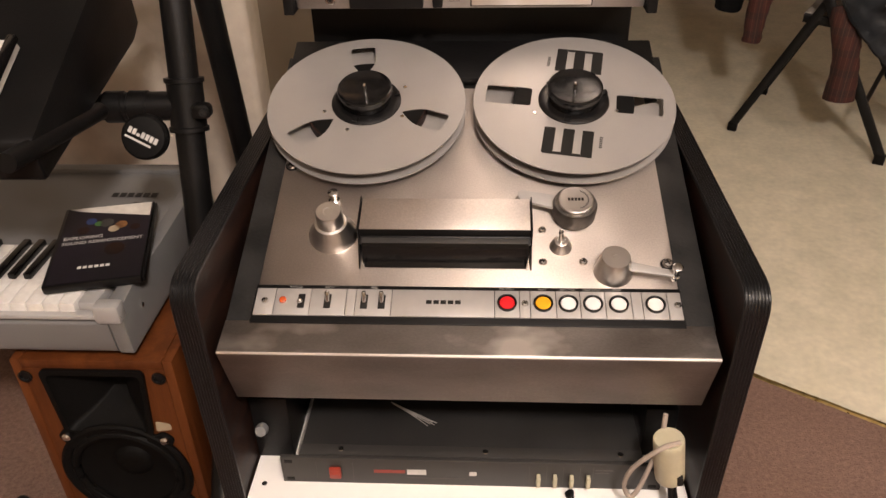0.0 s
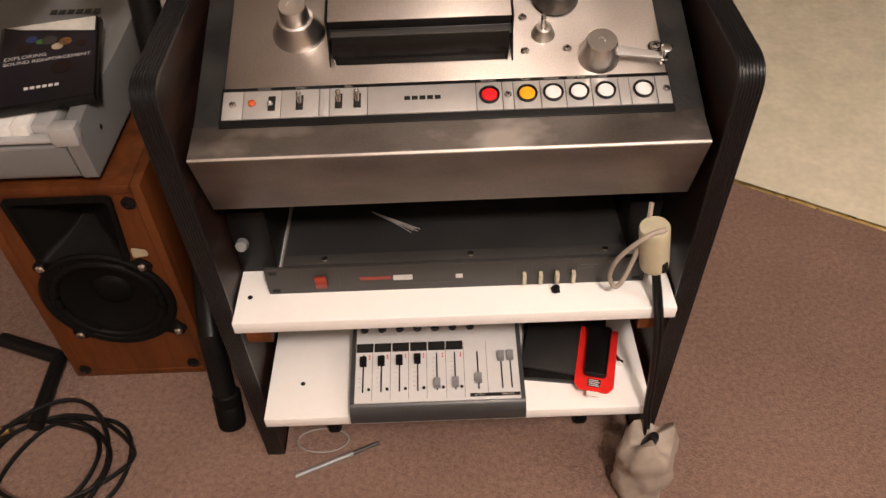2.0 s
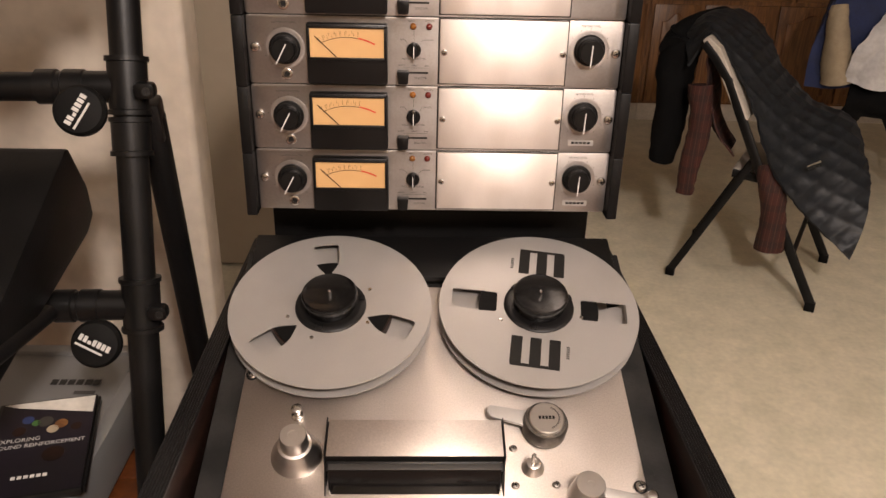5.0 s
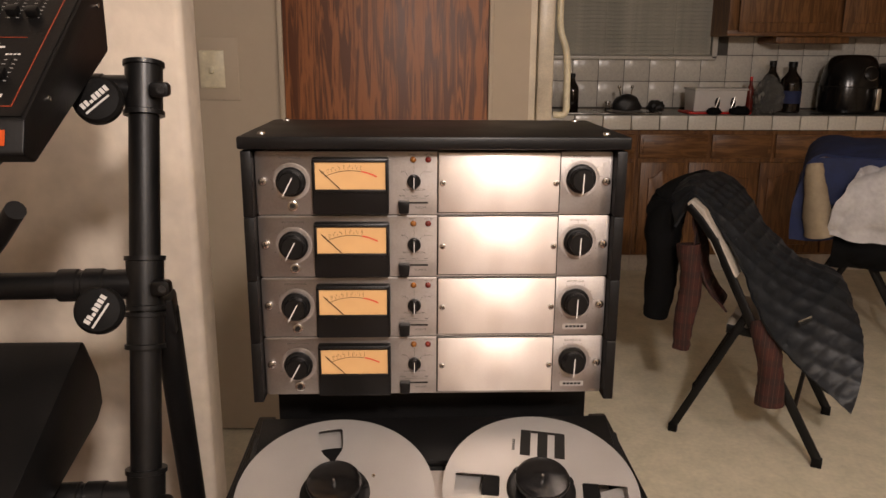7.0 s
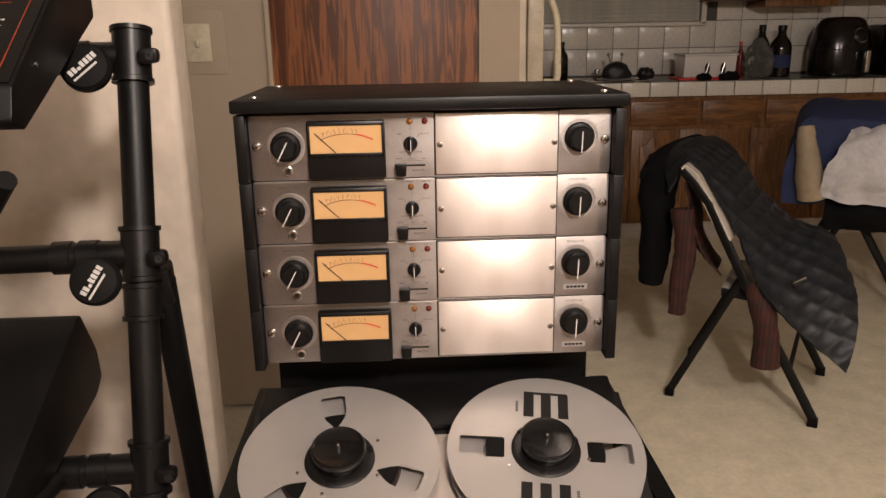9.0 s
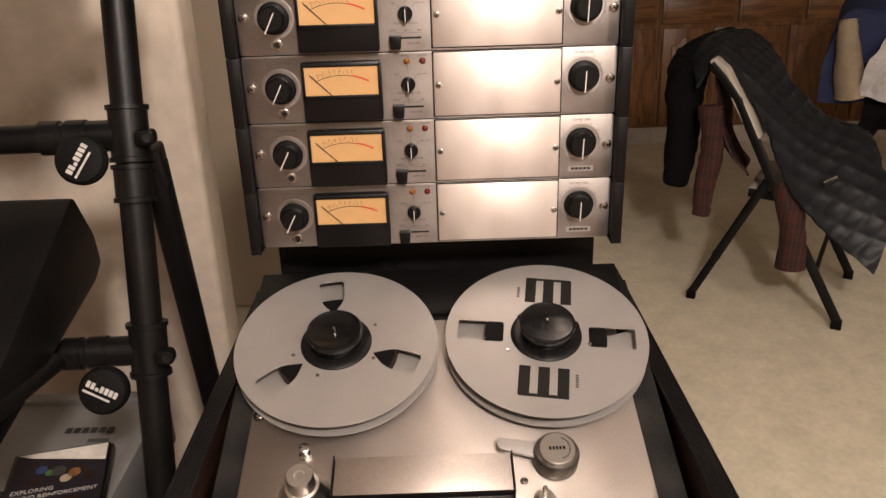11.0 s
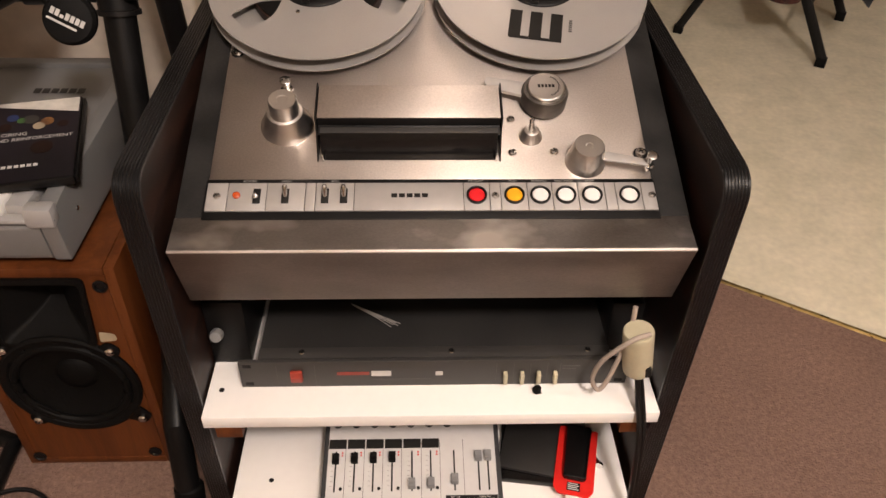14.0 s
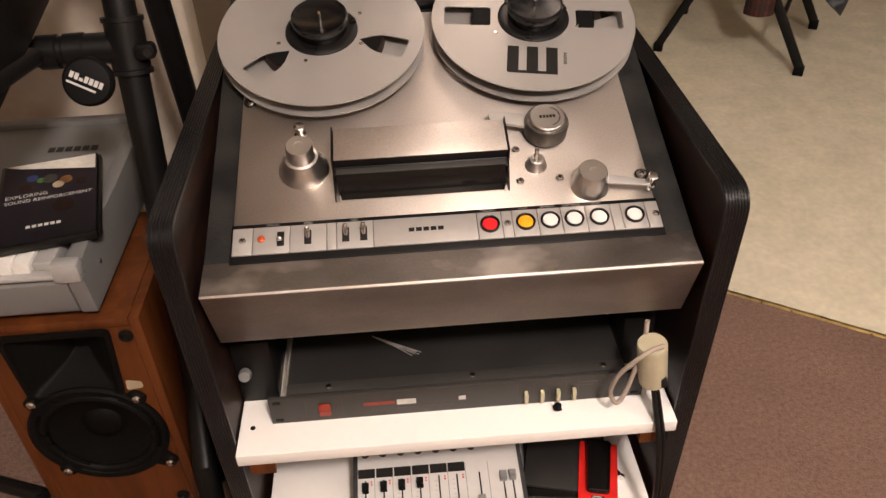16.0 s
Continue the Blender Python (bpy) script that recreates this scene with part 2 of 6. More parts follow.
def carpet_material():
    m = material("brown_carpet", (0.275, 0.176, 0.139), 0.95, 0, (0.175, 0.110, 0.086), 120, amount=0.25, bump=1.0, bump_scale=260, spec=0.08, grain=0.3, speck=0.45)
    n, l = m.node_tree.nodes, m.node_tree.links
    tc = n.new("ShaderNodeTexCoord")
    big = n.new("ShaderNodeTexNoise")
    big.inputs["Scale"].default_value = 3.0
    l.new(tc.outputs["Object"], big.inputs["Vector"])
    mr = n.new("ShaderNodeMapRange")
    mr.inputs[3].default_value, mr.inputs[4].default_value = 0.75, 1.2
    l.new(big.outputs["Fac"], mr.inputs[0])
    prev = n["Principled BSDF"].inputs["Base Color"].links[0].from_socket
    hsv = n.new("ShaderNodeHueSaturation")
    l.new(prev, hsv.inputs["Color"])
    l.new(mr.outputs[0], hsv.inputs["Value"])
    l.new(hsv.outputs[0], n["Principled BSDF"].inputs["Base Color"])
    return m


CARPET = carpet_material()
LINO = material("mottled_lino", (0.80, 0.735, 0.575), 0.5, 0, (0.655, 0.61, 0.465), 11, amount=0.35, bump=0.05, bump_scale=60, speck=0.3)

# ---- mesh helpers ----


def box(bm, x0, x1, y0, y1, z0, z1, bevel=0.0, m=None, seg=2):
    vs = bmesh.ops.create_cube(bm, size=1.0)["verts"]
    for v in vs:
        v.co = Vector(((x0 + x1) / 2 + v.co.x * (x1 - x0), (y0 + y1) / 2 + v.co.y * (y1 - y0), (z0 + z1) / 2 + v.co.z * (z1 - z0)))
    if bevel:
        es = list({e for v in vs for e in v.link_edges})
        r = bmesh.ops.bevel(bm, geom=es, offset=bevel, segments=seg, affect="EDGES", profile=0.5)
        vs = list({v for f in r["faces"] for v in f.verts} | {v for v in vs if v.is_valid})
    if m:
        bmesh.ops.transform(bm, matrix=m, verts=vs)
    return bm


def lathe(bm, profile, m=None, seg=32):
    """profile: (radius, height) from bottom to top, closed at the axis by caps."""
    rings, made = [], []
    for r, h in profile:
        if r < 1e-6:
            ring = [bm.verts.new((0, 0, h))]
        else:
            ring = [bm.verts.new((r * math.cos(2 * math.pi * i / seg), r * math.sin(2 * math.pi * i / seg), h)) for i in range(seg)]
        rings.append(ring)
        made += ring
    for a, b in zip(rings, rings[1:]):
        for i in range(seg):
            j = (i + 1) % seg
            if len(a) == 1 and len(b) > 1:
                bm.faces.new((a[0], b[i], b[j]))
            elif len(b) == 1 and len(a) > 1:
                bm.faces.new((a[i], a[j], b[0]))
            elif len(a) > 1:
                bm.faces.new((a[i], a[j], b[j], b[i]))
    if len(rings[0]) > 1:
        bm.faces.new(rings[0][::-1])
    if len(rings[-1]) > 1:
        bm.faces.new(rings[-1])
    if m:
        bmesh.ops.transform(bm, matrix=m, verts=made)
    return bm


def prism(bm, poly, x0, x1, bevel=0.0, m=None):
    """poly in (y, z), pushed out along x."""
    a = [bm.verts.new((x0, y, z)) for y, z in poly]
    b = [bm.verts.new((x1, y, z)) for y, z in poly]
    n = len(poly)
    fs = [bm.faces.new(a[::-1]), bm.faces.new(b)]
    for i in range(n):
        fs.append(bm.faces.new((a[i], a[(i + 1) % n], b[(i + 1) % n], b[i])))
    bmesh.ops.recalc_face_normals(bm, faces=fs)
    vs = a + b
    if bevel:
        r = bmesh.ops.bevel(bm, geom=list({e for f in fs for e in f.edges}), offset=bevel, segments=2, affect="EDGES", profile=0.5)
        vs = list({v for f in r["faces"] for v in f.verts} | {v for v in vs if v.is_valid})
    if m:
        bmesh.ops.transform(bm, matrix=m, verts=vs)
    return bm


def rounded(poly, r, seg=4):
    """A polygon of 2D points with its corners rounded; r: one radius or one a corner."""
    out = []
    n = len(poly)
    for i, p in enumerate(poly):
        rad = r[i] if isinstance(r, (list, tuple)) else r
        p = Vector(p)
        a, b = Vector(poly[i - 1]), Vector(poly[(i + 1) % n])
        if rad <= 0:
            out.append(tuple(p))
            continue
        s, e = p + (a - p).normalized() * rad, p + (b - p).normalized() * rad
        for k in range(seg + 1):
            t = k / seg
            out.append(tuple((1 - t) ** 2 * s + 2 * t * (1 - t) * p + t * t * e))
    return out


def tube(bm, pts, r, seg=10, closed=False):
    pts = [Vector(p) for p in pts]
    n = len(pts)
    rings = []
    whole = pts[-1] - pts[0]
    up = Vector((0, 1, 0)) if abs(whole.z) > 0.7 * whole.length and not closed else Vector((0, 0, 1))
    rad = r if isinstance(r, (list, tuple)) else [r] * n
    for i, p in enumerate(pts):
        d = (pts[(i + 1) % n] - pts[i - 1]) if closed or 0 < i < n - 1 else (pts[1] - pts[0] if i == 0 else pts[-1] - pts[-2])
        d.normalize()
        side = d.cross(up)
        if side.length < 0.1:
            side = d.cross(Vector((0, 1, 0)) if up.z else Vector((0, 0, 1)))
        side.normalize()
        other = side.cross(d)
        rings.append([bm.verts.new(p + rad[i] * (side * math.cos(2 * math.pi * k / seg) + other * math.sin(2 * math.pi * k / seg))) for k in range(seg)])
    for i in range(n if closed else n - 1):
        a, b = rings[i], rings[(i + 1) % n]
        for k in range(seg):
            j = (k + 1) % seg
            bm.faces.new((a[k], a[j], b[j], b[k]))
    if not closed:
        bm.faces.new(rings[0][::-1])
        bm.faces.new(rings[-1])
    return bm


def curve(pts, steps=8):
    """Points on a smooth line through pts."""
    p = [Vector(q) for q in pts]
    p = [2 * p[0] - p[1]] + p + [2 * p[-1] - p[-2]]
    out = []
    for i in range(1, len(p) - 2):
        for k in range(steps):
            t = k / steps
            out.append(0.5 * ((2 * p[i]) + (p[i + 1] - p[i - 1]) * t + (2 * p[i - 1] - 5 * p[i] + 4 * p[i + 1] - p[i + 2]) * t * t
                              + (3 * p[i] - p[i - 1] - 3 * p[i + 1] + p[i + 2]) * t ** 3))
    out.append(p[-2])
    return out


def finish(bm, name, material_, smooth=35):
    me = bpy.data.meshes.new(name)
    bmesh.ops.recalc_face_normals(bm, faces=bm.faces)
    if smooth:
        for f in bm.faces:
            f.smooth = True
        for e in bm.edges:
            if len(e.link_faces) == 2 and e.calc_face_angle(0) > radians(smooth):
                e.smooth = False
    bm.to_mesh(me)
    bm.free()
    me.materials.append(material_)
    return me


def part(name, bm, material_, parent=None, label="", at=None, smooth=35):
    ob = new(name, bm if isinstance(bm, bpy.types.Mesh) else finish(bm, name, material_, smooth))
    ob.parent = parent
    if at is not None:
        ob.matrix_basis = at
    if label:
        ob["label"] = label
    return ob


def thing(name, m, label, category, group="", kind=""):
    ob = new(name)
    ob.empty_display_size = 0.05
    ob.matrix_basis = m
    return tagged(ob, label, category, group, kind)


def B(*a, **k):
    return box(bmesh.new(), *a, **k)


def L(*a, **k):
    return lathe(bmesh.new(), *a, **k)


def P(*a, **k):
    return prism(bmesh.new(), *a, **k)


def T(*a, **k):
    return tube(bmesh.new(), *a, **k)


def lettering(body, size, material_, parent, at, name="lettering", align="CENTER"):
    cu = bpy.data.curves.new(name, "FONT")
    cu.body, cu.size, cu.align_x, cu.align_y, cu.extrude = body, size, align, "CENTER", 0.0001
    cu.resolution_u = 3
    tmp = bpy.data.objects.new(name, cu)
    me = bpy.data.meshes.new_from_object(tmp)
    bpy.data.objects.remove(tmp)
    me.materials.clear()
    me.materials.append(material_)
    return part(name, me, material_, parent, "", at)


def structure(name, bm, material_, label, category, at=None, smooth=35):
    return tagged(part(name, bm, material_, None, "", at, smooth), label, category, "", "structure")


UP = pose(0, 0, 0, 90, 0, 0)       # local x, y in an upright plane facing the viewer, z towards the viewer

# ---- room ----
HALL_Y, WALL_Y, CNT_Y, KIT_Y = 2.1, 0.95, 4.22, 4.84
LX0, LY0, LS = 0.631, 0.712, -0.66   # edge of the carpet: y = LY0 + LS * (x - LX0)


def edge_y(x):
    return LY0 + LS * (x - LX0)


bm = bmesh.new()
for a, b in (((-2.6, -3.2), (4.6, 5.3)),):
    box(bm, a[0], b[0], a[1], b[1], -0.12, -0.012)
structure("floor", bm, LINO, "mottled beige linoleum kitchen floor", "floor")
bm = bmesh.new()
xs = [-2.4 + i * (2.9 + 2.4) / 60 for i in range(61)]
low = [bm.verts.new((x, -3.0, 0.0)) for x in xs]
high = [bm.verts.new((x, max(-2.9, edge_y(x)) + 0.004 * noise.noise(Vector((x * 14, 0, 0))), 0.0)) for x in xs]
for i in range(60):
    bm.faces.new((low[i], low[i + 1], high[i + 1], high[i]))
r = bmesh.ops.extrude_face_region(bm, geom=bm.faces[:])
bmesh.ops.translate(bm, vec=(0, 0, -0.011), verts=[v for v in r["geom"] if isinstance(v, bmesh.types.BMVert)])
structure("carpet", bm, CARPET, "brown short-pile carpet with a cut diagonal edge", "carpet")
bm = bmesh.new()
pts = [(x, edge_y(x) + 0.006 + 0.005 * noise.noise(Vector((x * 22, 3, 0))), 0.000 + 0.002 * noise.noise(Vector((x * 40, 7, 0)))) for x in [-0.6 + 0.02 * i for i in range(150)]]
tube(bm, pts, 0.0055, 6)
structure("edge_trim", bm, BRASS, "ragged brass-coloured carpet edging strip", "trim")

bm = B(-2.5, -0.452, WALL_Y, WALL_Y + 0.105, 0, 2.44)
es = [e for e in bm.edges if abs(e.verts[0].co.x + 0.452) < 1e-4 and abs(e.verts[1].co.x + 0.452) < 1e-4 and abs(e.verts[0].co.z - e.verts[1].co.z) > 1]
bmesh.ops.bevel(bm, geom=es, offset=0.016, segments=5, affect="EDGES", profile=0.5)
structure("wall_alcove", bm, PLASTER, "cream textured plaster wall with a rounded corner", "wall")
structure("wall_hall", B(-2.5, 0.355, HALL_Y, HALL_Y + 0.12, 0, 2.44), BEIGE, "beige painted wall with a light switch", "wall")
structure("wall_kitchen", B(-0.35, 4.6, KIT_Y, KIT_Y + 0.15, 0, 2.44), BEIGE, "beige kitchen back wall behind the counter", "wall")
structure("wall_kitchen_side", B(-0.47, -0.35, HALL_Y + 0.121, KIT_Y - 0.002, 0, 2.44), BEIGE, "beige kitchen side wall", "wall")
structure("wall_left", B(-2.6, -2.5, -3.2, 2.3, 0, 2.44), BEIGE, "plain beige side wall", "wall")
structure("wall_right", B(4.5, 4.62, -3.2, 5.2, 0, 2.44), BEIGE, "plain beige side wall", "wall")
structure("wall_back", B(-2.5, 4.5, -3.2, -3.1, 0, 2.44), BEIGE, "plain beige back wall", "wall")
structure("ceiling", B(-2.6, 4.6, -3.2, 5.3, 2.44, 2.54), CEILING, "white textured ceiling", "ceiling")

# wooden panel door in the hall wall
door = tagged(thing("door_1", pose(0, HALL_Y, 0), "reddish oak plywood door, closed, in a beige wall", "door"), kind="structure")
part("door_leaf", B(-0.455, 0.216, -0.012, -0.001, 0.01, 2.04, 0.002), DOORWOOD, door)
part("door_trim", B(-0.472, -0.456, -0.02, -0.001, 0, 2.06, 0.002), BEIGE, door)
part("door_trim", B(0.217, 0.232, -0.02, -0.001, 0, 2.06, 0.002), BEIGE, door)
part("door_trim", B(-0.472, 0.232, -0.02, -0.001, 2.061, 2.11, 0.002), BEIGE, door)

sw = thing("light_switch", pose(-0.69, HALL_Y, 1.29), "almond light switch with a clear plastic wall guard", "light switch")
part("guard_plate", B(-0.085, 0.085, -0.004, -0.0005, -0.1, 0.1, 0.0015), BEIGE, sw)
part("switch_plate", B(-0.04, 0.04, -0.010, -0.0045, -0.06, 0.06, 0.003), CREAM, sw, "almond switch plate")
part("toggle", B(-0.006, 0.006, -0.022, -0.0105, -0.012, 0.010, 0.002), CREAM, sw)

FLAT = Matrix(((0, 1, 0, 0), (0, 0, 1, 0), (1, 0, 0, 0), (0, 0, 0, 1)))   # turns an outline pushed along x into one lying flat
# ---- console cabinet ----
CX = 0.004
console = thing("tape_machine_console", pose(CX, 0, 0), "tall black open equipment console with two white shelves", "console")
prof = rounded([(0.052, 0.703), (0.745, 0.716), (0.71, 0.0), (0.08, 0.0)], [0.028, 0.03, 0.01, 0.01], 5)
for s in (-1, 1):
    side = part("side_panel", P(prof, 0.2815, 0.3035, 0.0) if s > 0 else P(prof, -0.3035, -0.2815, 0.0), ROSEWOOD, console, "dark wood-grain side panel with ribbed black edging")
    # ribbed edging runs round the panel's rim
    bm = bmesh.new()
    rim = prof
    n = len(rim)
    ribs = 8
    cross = [(0.2795, 0.0)] + [(0.2795 + 0.0265 * (k + f) / ribs, 0.004 if f in (0.25, 0.75) else 0.0033) for k in range(ribs) for f in (0.05, 0.25, 0.75, 0.95)] + [(0.306, 0.0)]
    loops = []
    cy, cz = 0.4, 0.36
    for i, (y, z) in enumerate(rim):
        a, b = Vector(rim[i - 1]), Vector(rim[(i + 1) % n])
        d = (b - a).normalized()
        nrm = Vector((d.y, -d.x))
        if nrm.dot(Vector((y - cy, z - cz))) < 0:
            nrm = -nrm
        loops.append([bm.verts.new((s * x, y + nrm.x * h, max(0.0, z + nrm.y * h))) for x, h in cross])
    for i in range(n):
        a, b = loops[i], loops[(i + 1) % n]
        for k in range(len(cross) - 1):
            bm.faces.new((a[k], a[k + 1], b[k + 1], b[k]))
    part("edging", bm, EDGE, side, "ribbed black plastic edging", smooth=25)
    box_bm = P([(0.055, 0.685), (0.72, 0.70), (0.70, 0.01), (0.085, 0.01)], s * 0.3036, s * 0.3052)
    part("outer_face", box_bm, BLACK, side, "matt black outer face")
part("back_panel", B(-0.281, 0.281, 0.62, 0.64, 0.10, 0.70), BLACK, console)
part("shelf", B(-0.279, 0.279, 0.045, 0.60, 0.348, 0.367, 0.0015), SHELF, console, "white melamine shelf with a chipped edge")
part("shelf", B(-0.271, 0.271, 0.024, 0.60, 0.165, 0.184, 0.0015), SHELF, console, "white melamine shelf with a chipped edge")
for x in (-0.25, 0.25):
    part("shelf_bracket", B(x - 0.016, x + 0.016, 0.047, 0.10, 0.327, 0.3475, 0.001), SPEAKERWOOD, console, "small bare wood cleat")
for x, y, z in ((-0.262, 0.089, 0.367), (0.262, 0.075, 0.367), (-0.222, 0.083, 0.184)):
    part("shelf_hole", L([(0.0035, 0), (0.0035, 0.0004)], pose(x, y, z), 12), INK, console)
for x in (-0.2, 0.2):
    for y in (0.13, 0.55):
        wheel = part("caster", L([(0.022, -0.009), (0.0245, -0.006), (0.0245, 0.006), (0.022, 0.009)], pose(x, y, 0.0245, 0, 90, 0), 24), RUBBER, console)
        part("caster_fork", B(x - 0.016, x + 0.016, y - 0.01, y + 0.01, 0.05, 0.1645, 0.002), CHROME, console)

# folded steel trim under the deck's front
trim = thing("front_trim", pose(CX, 0, 0), "worn brushed steel trim folded under the tape deck", "trim")
pr = [(0.100, 0.626), (0.0575, 0.617), (0.0555, 0.6135), (0.086, 0.522), (0.10, 0.522), (0.10, 0.60)]
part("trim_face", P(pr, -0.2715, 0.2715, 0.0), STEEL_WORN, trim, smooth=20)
# much paler steel along the fold puts its highlight into the colour
part("fold_highlight", T([(-0.2715, 0.0562, 0.6155), (0.2715, 0.0562, 0.6155)], 0.0014, 8), STEEL_FACE, trim, "pale steel bead, the fold's highlight put into its colour")

# ---- tape transport ----
DECK = pose(0.003, 0.124, 0.635, 19.8, 0, 0)
deck = thing("tape_transport", DECK, "brushed steel reel-to-reel tape transport with illuminated buttons", "tape deck")
part("deck_frame", B(-0.272, 0.276, -0.029, 0.44, -0.075, -0.0035, 0.002), BLACK_WORN, deck, "scuffed black deck surround")
part("deck_plate", B(-0.2415, 0.2415, 0.0235, 0.367, -0.003, 0.0, 0.0012), STEEL, deck, "brushed steel top plate")
part("panel_frame", B(-0.2430, 0.2430, -0.029, 0.0228, -0.003, 0.0015, 0.001), BLACK, deck, "black control panel frame")
part("rear_ledge", B(-0.262, 0.262, 0.375, 0.46, -0.003, 0.012, 0.003), BLACK, deck)
DIV = [-0.2405, -0.218, -0.177, -0.136, -0.125, -0.084, 0.033, 0.061, 0.073, 0.102, 0.129, 0.157, 0.186, 0.198, 0.226, 0.2415]
for a, b in zip(DIV, DIV[1:]):
    part("control_plate", B(a + 0.0003, b - 0.0003, -0.0195, 0.0165, 0.0, 0.0035, 0.0005), STRIP, deck)


def screw(parent, x, y, z, r=0.0048, m=Matrix(), flat=False):
    s_ = part("screw", L([(r, 0), (r, r * 0.2), (r * 0.8, r * 0.55), (r * 0.3, r * 0.7), (0, r * 0.7)], None, 16), CHROME, parent, "", m @ pose(x, y, z))
    bm = bmesh.new()
    for a in (0, 90):
        box(bm, -r * 0.55, r * 0.55, -r * 0.1, r * 0.1, r * 0.66, r * 0.74, 0, pose(0, 0, 0, 0, 0, a + 20))
    part("slot", bm, INK, s_)
    return s_


for x, y in ((-0.232, 0.213), (0.234, 0.058)):
    part("washer", L([(0.008, 0), (0.008, 0.0015)], None, 20), PLASTIC, deck, "", pose(x, y, 0.0))
    screw(deck, x, y, 0.0015, 0.0065)
for x, y in ((0.091, 0.108), (0.090, 0.060), (0.137, 0.061)):
    screw(deck, x, y, 0.0, 0.005)
for x in (-0.229, 0.067, 0.2365):
    screw(deck, x, -0.001, 0.0035, 0.0042)
for x, mt in ((0.047, RED), (0.0875, AMBER), (0.1155, WHITE), (0.143, WHITE), (0.1715, WHITE), (0.212, WHITE)):
    bt = part("button_ring", L([(0.0110, 0.0), (0.0110, 0.0034), (0.0104, 0.0040), (0.0096, 0.0036), (0.0094, 0.0004), (0, 0.0004)], None, 28), PLASTIC, deck, "black button well", pose(x, -0.001, 0.0036))
    part("button", L([(0.0086, 0.0005), (0.0086, 0.0018), (0.0078, 0.0026), (0.004, 0.0030), (0, 0.0031)], None, 28), mt, bt)
part("pilot_lamp", L([(0.0042, 0), (0.004, 0.002), (0.002, 0.0032), (0, 0.0034)], None, 16), ORANGE, deck, "orange pilot lamp", pose(-0.2085, 0.0, 0.0035))
for x, down in ((-0.187, 1), (-0.157, 0), (-0.115, 0), (-0.095, 0)):
    tg = part("toggle_slot", B(-0.004, 0.004, -0.0095, 0.0095, 0, 0.001, 0.0004), INK, deck, "", pose(x, -0.001, 0.0035))
    part("toggle_lever", L([(0.0024, 0), (0.0027, 0.007), (0.003, 0.011), (0.002, 0.013), (0, 0.0134)], pose(0, 0, 0, -32 if not down else 32, 0, 0), 14), CHROME, tg)
for body, x in (("POWER", -0.1965), ("SPEED", -0.157), ("REEL", -0.105), ("RECORD", 0.047), ("PLAY", 0.0875), ("REWIND", 0.1155), ("FAST FWD", 0.143), ("STOP", 0.1715)):
    lettering(body, 0.0042, DUSTY_INK, deck, pose(x, 0.0197, 0.0017))
bm = bmesh.new()
for k in range(5):
    x = -0.0445 + k * 0.0082
    box(bm, x, x + 0.0064, -0.0030, 0.0022, 0.0036, 0.0038)
part("maker_mark", bm, INK, deck, "dark maker's mark bars")

# head cover
hc = part("head_cover", P([(0.062, 0.028), (0.073, 0.031), (0.072, 0.0445), (0.116, 0.0455), (0.118, 0.002), (0.085, 0.002), (0.08, 0.024)], -0.1245, 0.0745, 0.0008), BLACK, deck, "black head cover with a steel top")
part("cover_top", B(-0.1235, 0.0735, 0.0705, 0.117, 0.0456, 0.0472, 0.0006), STEEL, hc, "brushed steel cover top")
part("cover_gate", P([(0.049, 0.001), (0.0515, 0.001), (0.066, 0.0295), (0.0625, 0.0305)], -0.1215, 0.0715, 0.0004), GLOSS, hc, "hinged black gate")
part("gate_ledge", B(-0.1215, 0.0715, 0.0625, 0.070, 0.0306, 0.0318, 0.0003), RACKFACE, hc)
for x in (-0.1262, 0.0748):
    part("cover_cheek", P([(0.047, 0.001), (0.120, 0.001), (0.120, 0.0475), (0.070, 0.0475), (0.068, 0.028)], x, x + 0.0014, 0.0), PLASTIC, hc)
for x in (-0.121, 0.0695):
    part("hinge_pin", B(x, x + 0.0022, 0.0465, 0.049, 0.001, 0.012, 0.0005), CHROME, hc)

# tape guides, capstan, toggles
g = part("tension_post", L([(0.030, 0), (0.0295, 0.004), (0.0265, 0.010), (0.0215, 0.019), (0.0195, 0.0235), (0.0165, 0.0245), (0.0160, 0.027), (0.0157, 0.042), (0.0146, 0.0438), (0.006, 0.0440), (0.0055, 0.0434), (0, 0.0434)], None, 48), TURNED, deck, "turned aluminium guide post", pose(-0.163, 0.099, 0))
g2 = part("guide_roller", L([(0.0075, 0), (0.0070, 0.004), (0.0045, 0.006), (0.0045, 0.014), (0.0062, 0.0145), (0.0065, 0.018), (0.005, 0.019), (0, 0.0192)], None, 20), CHROME, deck, "", pose(-0.168, 0.152, 0))
arm = part("idler_arm", finish(prism(bmesh.new(), rounded([(0.062, 0.142), (0.062, 0.158), (0.128, 0.145), (0.128, 0.122)], [0.007, 0.007, 0.006, 0.006], 5), 0.014, 0.0185, 0.0005, FLAT), "idler_arm", STRIP), STRIP, deck, "grey pressed arm")
cap = part("pinch_roller", L([(0.0235, 0.002), (0.0262, 0.005), (0.0268, 0.022), (0.0250, 0.0262), (0.0215, 0.0268)], None, 48), KNURL, deck, "dark knurled pinch roller", pose(0.130, 0.131, 0))
part("roller_cap", L([(0.0215, 0.0268), (0.0212, 0.0302), (0.0200, 0.0313), (0.006, 0.0315), (0, 0.0315)], None, 40), TURNED, cap, "spun aluminium cap")
bm = bmesh.new()
for k in range(5):
    x = -0.0095 + k * 0.0040
    box(bm, x, x + 0.0028, -0.0022, 0.0022, 0.0315, 0.0318)
